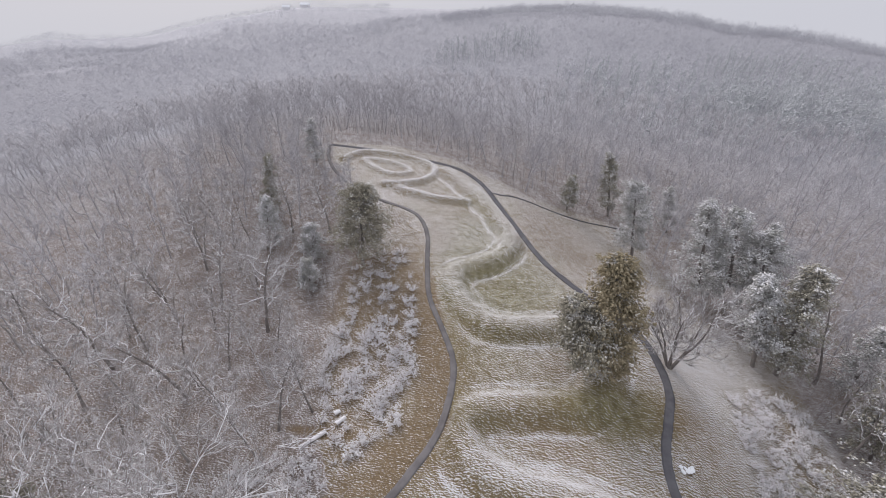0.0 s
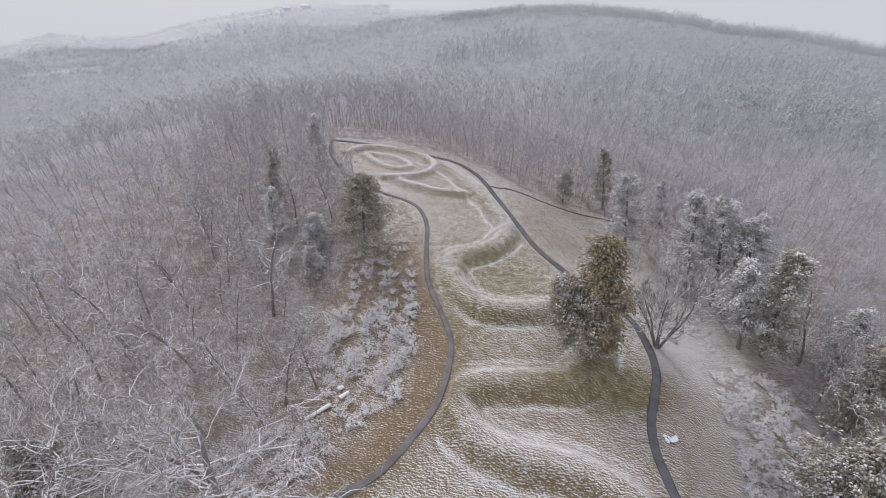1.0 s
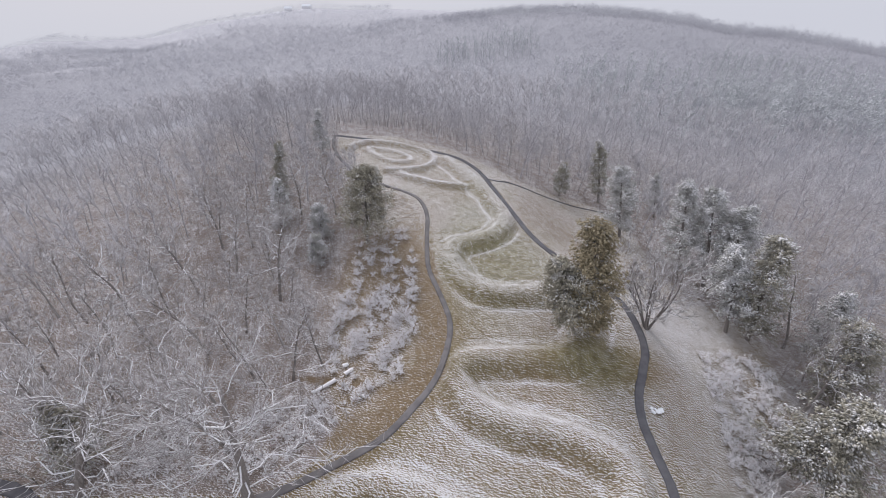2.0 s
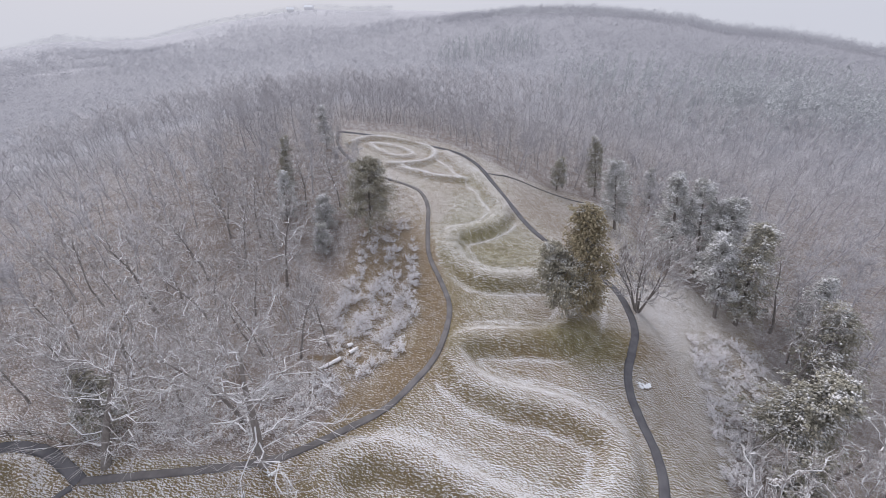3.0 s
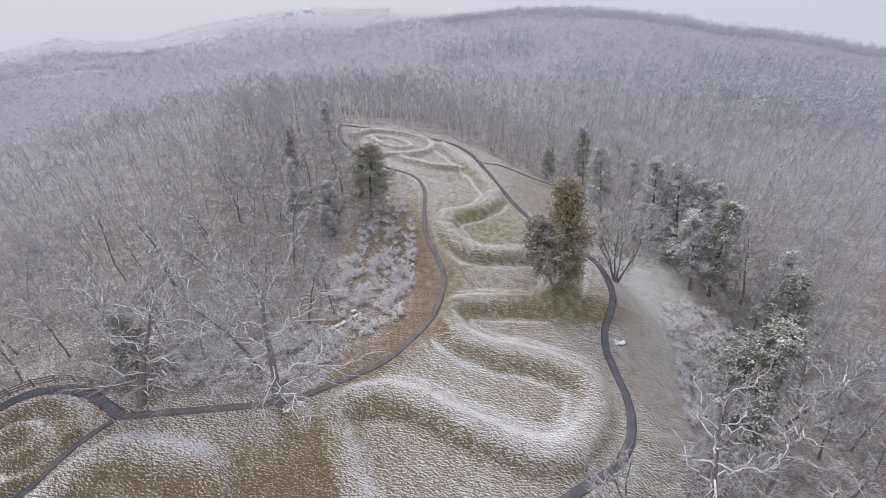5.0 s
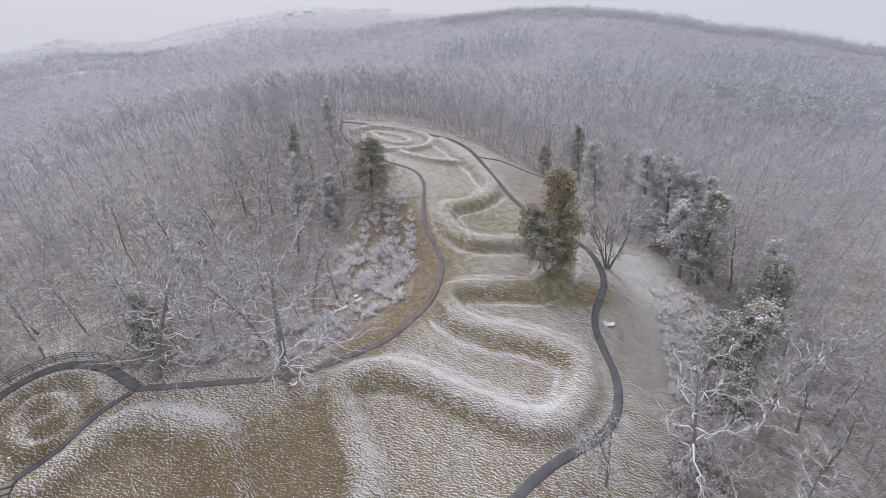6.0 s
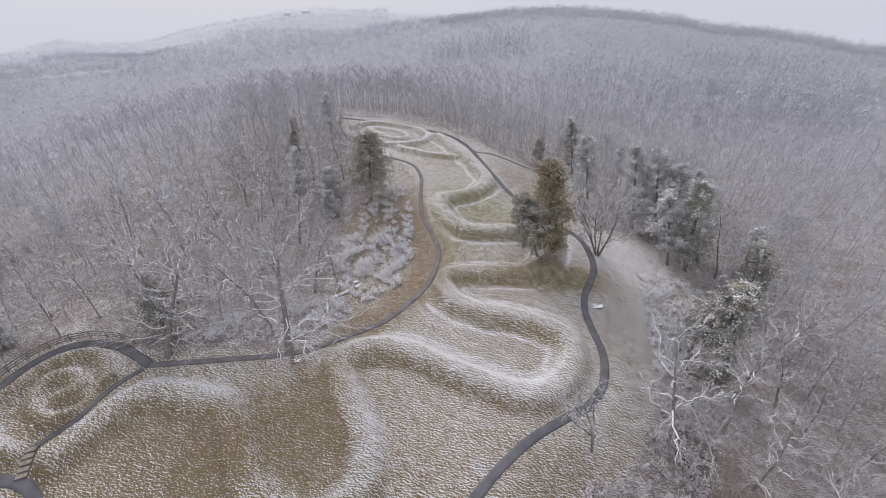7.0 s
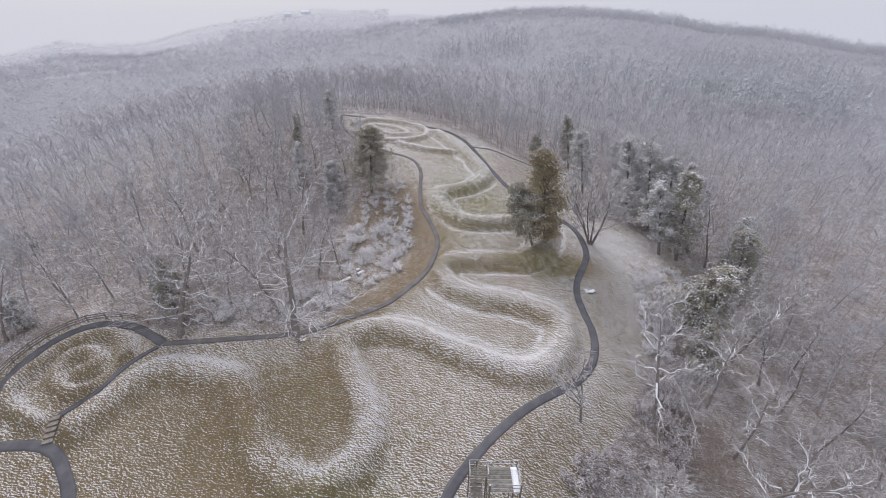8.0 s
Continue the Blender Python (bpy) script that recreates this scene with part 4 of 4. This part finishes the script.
CEDARS = [
    ("tall bronze-green cedar with drooping sprays beside the earthwork", RUST_CEDAR, 20.9, 38.5, dict(tall=17.4, wide=4.7, sprays=1300, lean=(-2.4, 0.3), bare=0.09, point=0.72)),
    ("broad grey-green cedar with snowy tufts beside the earthwork", GREY_CEDAR, 18.5, 37.9, dict(tall=11.9, wide=5.3, sprays=860, lean=(-3.9, 1.0), bare=0.27, point=0.9)),
    ("dark conical cedar standing at the edge of the brush", GREY_CEDAR, -16.9, 62.8, dict(tall=15.8, wide=7.2, sprays=1250, lean=(0.9, 0.2), bare=0.25, point=0.85)),
    ("narrow dark cedar rising above bare woods", CEDAR, -40.6, 80.8, dict(tall=12.6, wide=2.3, sprays=330, bare=0.12, lean=(1.2, 0.5))),
    ("grey-green cedar with a bare lower trunk", FROST_CEDAR, 48.2, 47.7, dict(tall=15.8, wide=3.7, sprays=620, bare=0.26, lean=(-2.8, 2.0), point=0.55)),
    ("tall snow-tufted cedar at the wood's edge", CEDAR, 51.8, 47.0, dict(tall=19.4, wide=4.6, sprays=950, bare=0.14, lean=(-1.5, 1.2), point=0.55)),
    ("snow-laden cedar in a dense clump", FROST_CEDAR, 46.3, 63.0, dict(tall=20.6, wide=5.2, sprays=820, lean=(-3, 1.5), bare=0.12, point=0.7)),
    ("snow-laden cedar in a dense clump", FROST_CEDAR, 51.4, 61.5, dict(tall=20.4, wide=5.8, sprays=900, lean=(-3.4, 2), bare=0.12, point=0.6)),
    ("snow-laden cedar in a dense clump", FROST_CEDAR, 55.3, 58.8, dict(tall=18.6, wide=5.6, sprays=820, lean=(-3, 2), bare=0.15, point=0.6)),
    ("cedar with a thick cap of snow", FROST_CEDAR, 39.1, 77.1, dict(tall=16.6, wide=4.7, sprays=760, lean=(-2.8, 1), bare=0.15, point=0.55)),
    ("dark green cedar among bare trees", CEDAR, 39.0, 94.5, dict(tall=16.2, wide=3.5, sprays=480, lean=(-2.6, 1))),
    ("small dark cedar beside the side path", CEDAR, 27.4, 91.4, dict(tall=8.9, wide=2.5, sprays=260)),
    ("frosted cedar behind a bare tree", FROST_CEDAR, 53.2, 91.4, dict(tall=11.8, wide=3.1, sprays=340, lean=(-2, 1))),
    ("leaning cedar with a long bare trunk and snowy tufts", CEDAR, 40.2, 22.6, dict(tall=14.2, wide=4.8, sprays=950, lean=(3.6, -2.0), bare=0.3, point=0.55)),
    ("dark cedar half hidden behind bare limbs", CEDAR, 41.5, 16.5, dict(tall=8.5, wide=3.4, sprays=460, bare=0.05)),
    ("snow-tufted cedar above the brush", CEDAR, 57.5, 34.6, dict(tall=15.4, wide=5.4, sprays=780, bare=0.15, lean=(-1.5, 1.5), point=0.6)),
    ("frosted cedar in the woods", FROST_CEDAR, 63.5, 46.5, dict(tall=13.5, wide=4.2, sprays=460)),
    ("frosted cedar in the woods", FROST_CEDAR, 67.2, 77.6, dict(tall=13, wide=3.6, sprays=360)),
    ("small snowy cedar among bare trees", FROST_CEDAR, -27.0, 65.6, dict(tall=8, wide=2.9, sprays=360)),
    ("small snowy cedar among bare trees", FROST_CEDAR, -36.9, 68.8, dict(tall=11.2, wide=4.0, sprays=420, lean=(1, 0.5))),
    ("small snowy cedar among bare trees", FROST_CEDAR, -25.4, 57.7, dict(tall=6.5, wide=2.6, sprays=260)),
    ("frosted cedar on the wooded slope", FROST_CEDAR, -34.4, 95.7, dict(tall=11.5, wide=2.8, sprays=300)),
    ("dark evergreen under a spreading oak", CEDAR, -37.8, 16.7, dict(tall=9.5, wide=3.3, sprays=340)),
    ("small snow-covered cedar by the rail fence", FROST_CEDAR, -57.9, 12.9, dict(tall=5.5, wide=1.9, sprays=200)),
]
for k, (label, leaf, x, y, kind) in enumerate(CEDARS):
    plant(cedar_tree(800 + k, label, "cedars", leaf, **kind), x, y, first=True)

# conifers on the far hillside
hill_cedars = [joined(*grow_cedar(900 + k, tall=13, wide=3.2, sprays=56, clumps=2, size=2.0)) for k in range(4)]
groves = [(172, 222, 38, 48), (228, 300, 52, 78), (24, 398, 46, 52), (150, 190, 50, 40), (92, 205, 50, 55), (120, 280, 60, 45)]
spots = []
for k, (x, y, rx, ry) in enumerate(groves):
    spots += scatter(60 + k, 130 if k < 2 else 60, (x - rx, y - ry, x + rx, y + ry), 5.5, lambda px, py: ((px - x) / rx) ** 2 + ((py - y) / ry) ** 2 < 1)
woods("hill_conifers", spots, hill_cedars, FAR_CEDAR, "frosted conifers on the distant hillside, paled for haze", 70, 0.7, 1.2)


# ---------------------------------------------------------------- built things
def viewing_tower(x, y, deck):
    """Timber lookout: posts, slatted deck, rails and a stair with its own landing."""
    tower = new("viewing_tower")
    base = z_at(x + 1.2, y - 1)
    tower.matrix_basis = pose(x, y, base, 0, 0, 2)
    top = deck - base
    for px in (0.1, 2.95):
        for py in (-2.4, -0.1):
            bm = bmesh.new()
            beam(bm, (px, py, -0.3), (px, py, top + 1.05), 0.14, 0.14)
            part("post", bm, TIMBER, tower)
    bm = bmesh.new()
    beam(bm, (0.05, -1.25, top - 0.06), (2.95, -1.25, top - 0.06), 2.4, 0.05)
    part("snow_bed", bm, WHITE, tower, "snow lying under and between the boards")
    for k in range(6):
        bm = bmesh.new()
        py = -0.28 - k * 0.4
        beam(bm, (0.0, py, top), (2.3, py, top), 0.33, 0.06)
        part("deck_board", bm, DECK, tower)
    bm = bmesh.new()
    bmesh.ops.create_grid(bm, x_segments=8, y_segments=12, size=0.5)
    for vert in bm.verts:
        edge = 1 - max(abs(vert.co.x), abs(vert.co.y)) * 2
        vert.co = Vector((2.66 + vert.co.x * (0.55 + 0.3 * noise.noise(Vector((vert.co.y * 5, 3, 0)))), -1.25 + vert.co.y * 2.2, top + 0.02 + min(edge, 0.3) * 0.5 + 0.05 * noise.noise(vert.co * 7)))
    part("snow_drift", bm, WHITE, tower, "drift of fresh snow on the deck")
    for h in (0.5, 1.0):
        for a, b in (((0.1, -0.1), (2.95, -0.1)), ((2.95, -0.1), (2.95, -2.4)), ((0.1, -2.4), (2.95, -2.4)), ((0.1, -0.1), (0.1, -1.2))):
            bm = bmesh.new()
            beam(bm, (*a, top + h), (*b, top + h), 0.06, 0.09)
            part("rail", bm, TIMBER, tower)
    for px in (0.1, 2.2):
        bm = bmesh.new()
        beam(bm, (px, -2.4, 0.6), (px, -0.1, top - 0.3), 0.09, 0.12)
        part("brace", bm, TIMBER, tower)
    steps = int(top / 0.19)
    for k in range(steps):
        bm = bmesh.new()
        pz = top - 0.19 * (k + 1)
        py = -1.3 - 0.24 * k
        beam(bm, (-1.6, py, pz), (-0.5, py, pz), 0.26, 0.05)
        part("tread", bm, DECK, tower)
    bm = bmesh.new()
    for px in (-1.62, -0.48):
        beam(bm, (px, -1.1, top), (px, -1.3 - 0.24 * steps, 0), 0.06, 0.26)
    part("stringer", bm, TIMBER, tower)
    for k in range(5):
        bm = bmesh.new()
        beam(bm, (-1.62, -0.15 - 0.22 * k, top), (0.0, -0.15 - 0.22 * k, top), 0.18, 0.05)
        part("landing_board", bm, DECK, tower)
    for px in (-1.62, -0.9):
        bm = bmesh.new()
        beam(bm, (px, -0.06, -0.3), (px, -0.06, top + 1.05), 0.12, 0.12)
        part("post", bm, TIMBER, tower)
    for h in (0.35, 0.7, 1.05):
        bm = bmesh.new()
        beam(bm, (-1.62, -0.06, top + h), (0.04, -0.06, top + h), 0.06, 0.09)
        part("rail", bm, TIMBER, tower)
        bm = bmesh.new()
        beam(bm, (-1.62, -0.1, top + h), (-1.62, -1.2, top + h), 0.06, 0.09)
        part("rail", bm, TIMBER, tower)
    tagged(tower, "weathered timber lookout with slatted deck, rails and snowy stair", "lookout")


WHITE = plain_material("fresh_snow", (0.84, 0.85, 0.87), (0.9, 0.91, 0.92), 6.0)
DECK = wood_material("dark_deck_boards", (0.12, 0.105, 0.08), (0.20, 0.18, 0.14), (0.8, 0.95), 0.12)
viewing_tower(7.0, -6.4, 4.0)


def rail_fence():
    """Three-rail timber fence along the outside of the loop path."""
    loop = PATHS["path_4"]
    run = np.gradient(loop, axis=0)
    run /= np.linalg.norm(run, axis=1)[:, None]
    line = (loop + 1.15 * np.column_stack([run[:, 1], -run[:, 0]]))[(loop[:, 1] > 1.5) & (loop[:, 0] < -40)]
    gone = np.concatenate([[0], np.cumsum(np.hypot(*np.diff(line, axis=0).T))])
    marks = np.arange(0, gone[-1], 2.2)
    xs, ys = np.interp(marks, gone, line[:, 0]), np.interp(marks, gone, line[:, 1])
    zs = height(xs, ys)
    fence = new("rail_fence")
    fence.matrix_basis = pose(xs[0], ys[0], zs[0])
    pts = [Vector((x - xs[0], y - ys[0], z - zs[0])) for x, y, z in zip(xs, ys, zs)]
    for p in pts:
        bm = bmesh.new()
        beam(bm, p - Vector((0, 0, 0.4)), p + Vector((0, 0, 1.15)), 0.12, 0.12, 0.015)
        part("post", bm, TIMBER, fence)
    for a, b in zip(pts, pts[1:]):
        for h in (0.35, 0.7, 1.05):
            bm = bmesh.new()
            beam(bm, a + Vector((0, 0, h)), b + Vector((0, 0, h)), 0.05, 0.13)
            part("rail", bm, TIMBER, fence)
    tagged(fence, "grey timber post-and-rail fence with snow on its rails", "fence")


rail_fence()


def steps_down():
    """Broad steps where the path crosses the tail of the earthwork."""
    st = new("garden_steps")
    a, b = Vector((-41.35, -0.9)), Vector((-40.2, -3.5))
    st.matrix_basis = pose(a.x, a.y, float(land(np.array([a.x]), np.array([a.y]))[0]))
    d = b - a
    n = Vector((d.y, -d.x)).normalized() * 0.48
    for k in range(5):
        p = d * (k / 4.2)
        drop = float(land(np.array([a.x + p.x]), np.array([a.y + p.y]))[0]) - st.location.z
        z = drop + 0.34 - 0.06 * k
        bm = bmesh.new()
        q = p + d * 0.2
        mid = (p + q) / 2
        beam(bm, (mid.x - n.x, mid.y - n.y, z - 0.3), (mid.x + n.x, mid.y + n.y, z - 0.3), (q - p).length, 0.6, 0.02)
        part("step", bm, PAVING, st)
    tagged(st, "worn stone steps crossing the tail of the earthwork", "steps")


PAVING = plain_material("worn_paving", (0.19, 0.165, 0.14), (0.31, 0.275, 0.235), 3.0)
steps_down()


def fallen_log(name, a, b, r, label, seed):
    rnd = random.Random(seed)
    a, b = Vector((*a, 0)), Vector((*b, 0))
    ob = new(name)
    ob.matrix_basis = pose(a.x, a.y, z_at(a.x, a.y))
    n = 7
    v, f = [], []
    pts = []
    for k in range(n + 1):
        p = a.lerp(b, k / n)
        pts.append(Vector((p.x - a.x, p.y - a.y, z_at(p.x, p.y) - ob.location.z + r * 0.8)) + Vector((rnd.gauss(0, 0.03), rnd.gauss(0, 0.03), 0)))
    tube(pts + [pts[-1] + (pts[-1] - pts[-2]) * 0.01], [r * (1 - 0.25 * k / n) for k in range(n + 1)], 9, v, f)
    mesh_object("bole", v, f, LOG, ob, smooth_faces=True)
    way = (pts[0] - pts[1]).normalized()
    bm = bmesh.new()
    bmesh.ops.create_cone(bm, cap_ends=True, segments=9, radius1=r, radius2=r * 0.96, depth=0.03,
                          matrix=Matrix.Translation(pts[0] + way * 0.01) @ way.to_track_quat("Z", "Y").to_matrix().to_4x4())
    part("cut_end", bm, CUT, ob, "pale sawn end")
    tagged(ob, label, "log", "sawn logs")


LOG = bark_material("snowy_log", (0.34, 0.3, 0.27), (0.54, 0.5, 0.47), (-0.3, 0.2), 1.0, (0.2, 0.35))
CUT = plain_material("sawn_wood", (0.55, 0.47, 0.38), (0.68, 0.61, 0.52), 8.0)
fallen_log("fallen_log", (-15.1, 30.4), (-17.5, 28.1), 0.3, "sawn log topped with snow lying in brush", 1)
fallen_log("fallen_log", (-14.1, 31.4), (-13.0, 32.4), 0.32, "short sawn log topped with snow lying in brush", 2)
fallen_log("fallen_log", (-14.7, 33.0), (-14.0, 33.4), 0.34, "stubby sawn log topped with snow lying in brush", 3)


def snowy_lump(x, y, size, label, seed):
    """A low weathered rock with lumps of snow on it."""
    rnd = random.Random(seed)
    rock = new("rock")
    rock.matrix_basis = pose(x, y, z_at(x, y))
    bm = bmesh.new()
    bmesh.ops.create_icosphere(bm, subdivisions=2, radius=1)
    for vert in bm.verts:
        vert.co = Vector((vert.co.x * size, vert.co.y * size * 0.7, vert.co.z * size * 0.3)) * rnd.uniform(0.82, 1.15)
    part("stone", bm, PAVING, rock)
    for k in range(13):
        bm = bmesh.new()
        bmesh.ops.create_icosphere(bm, subdivisions=1, radius=1)
        r = size * rnd.uniform(0.16, 0.34)
        c = Vector((rnd.uniform(-0.75, 0.75) * size, rnd.uniform(-0.5, 0.5) * size, size * rnd.uniform(0.18, 0.32)))
        for vert in bm.verts:
            vert.co = c + Vector((vert.co.x * r, vert.co.y * r, vert.co.z * r * 0.45)) * rnd.uniform(0.85, 1.15)
        part("snow_patch", bm, WHITE, rock, "lump of fresh snow")
    tagged(rock, label, "rock", "snowy rocks")


snowy_lump(26.8, 27.2, 0.85, "low stone heaped with fresh snow on the lawn", 1)
snowy_lump(-17.5, 12.5, 0.5, "small snow-capped stone at the foot of an oak", 2)


def marker_post(x, y):
    post = new("marker_post")
    post.matrix_basis = pose(x, y, z_at(x, y), 0, 6, 0)
    bm = bmesh.new()
    beam(bm, (0, 0, -0.3), (0, 0, 1.0), 0.14, 0.1, 0.015)
    part("stake", bm, CUT, post)
    bm = bmesh.new()
    beam(bm, (-0.12, 0, 1.03), (0.12, 0, 1.03), 0.16, 0.06, 0.015)
    part("cap", bm, WHITE, post)
    tagged(post, "short pale timber marker post on the earthwork", "post")


marker_post(-42.6, 0.9)


def farm_barn(x, y, long, wide, turn):
    """A long low barn far across the valley."""
    barn = new("barn")
    barn.matrix_basis = pose(x, y, float(land(np.array([x]), np.array([y]))[0]), 0, 0, turn)
    bm = bmesh.new()
    beam(bm, (-long / 2, 0, 2.5), (long / 2, 0, 2.5), wide, 7, 0.05)
    part("wall", bm, BARN_WALL, barn)
    bm = bmesh.new()
    a, b, c = wide / 2 + 1, 6.0, 11.0
    ends = [[bm.verts.new((e, yy, zz)) for yy, zz in ((-a, b), (0, c), (a, b), (a, b - 0.6), (-a, b - 0.6))] for e in (-long / 2 - 1, long / 2 + 1)]
    for k in range(5):
        bm.faces.new((ends[0][k], ends[0][(k + 1) % 5], ends[1][(k + 1) % 5], ends[1][k]))
    bm.faces.new(ends[0][::-1]), bm.faces.new(ends[1])
    part("roof", bm, WHITE, barn, "snow-covered roof")
    tagged(barn, "distant long barn with a snow-white roof across the valley", "barn", "far barns")


BARN_WALL = plain_material("whitewashed_barn_boards", (0.74, 0.73, 0.74), (0.82, 0.81, 0.82), 0.5)
farm_barn(-440, 1325, 26, 9, -12)
farm_barn(-478, 1280, 20, 8, 20)
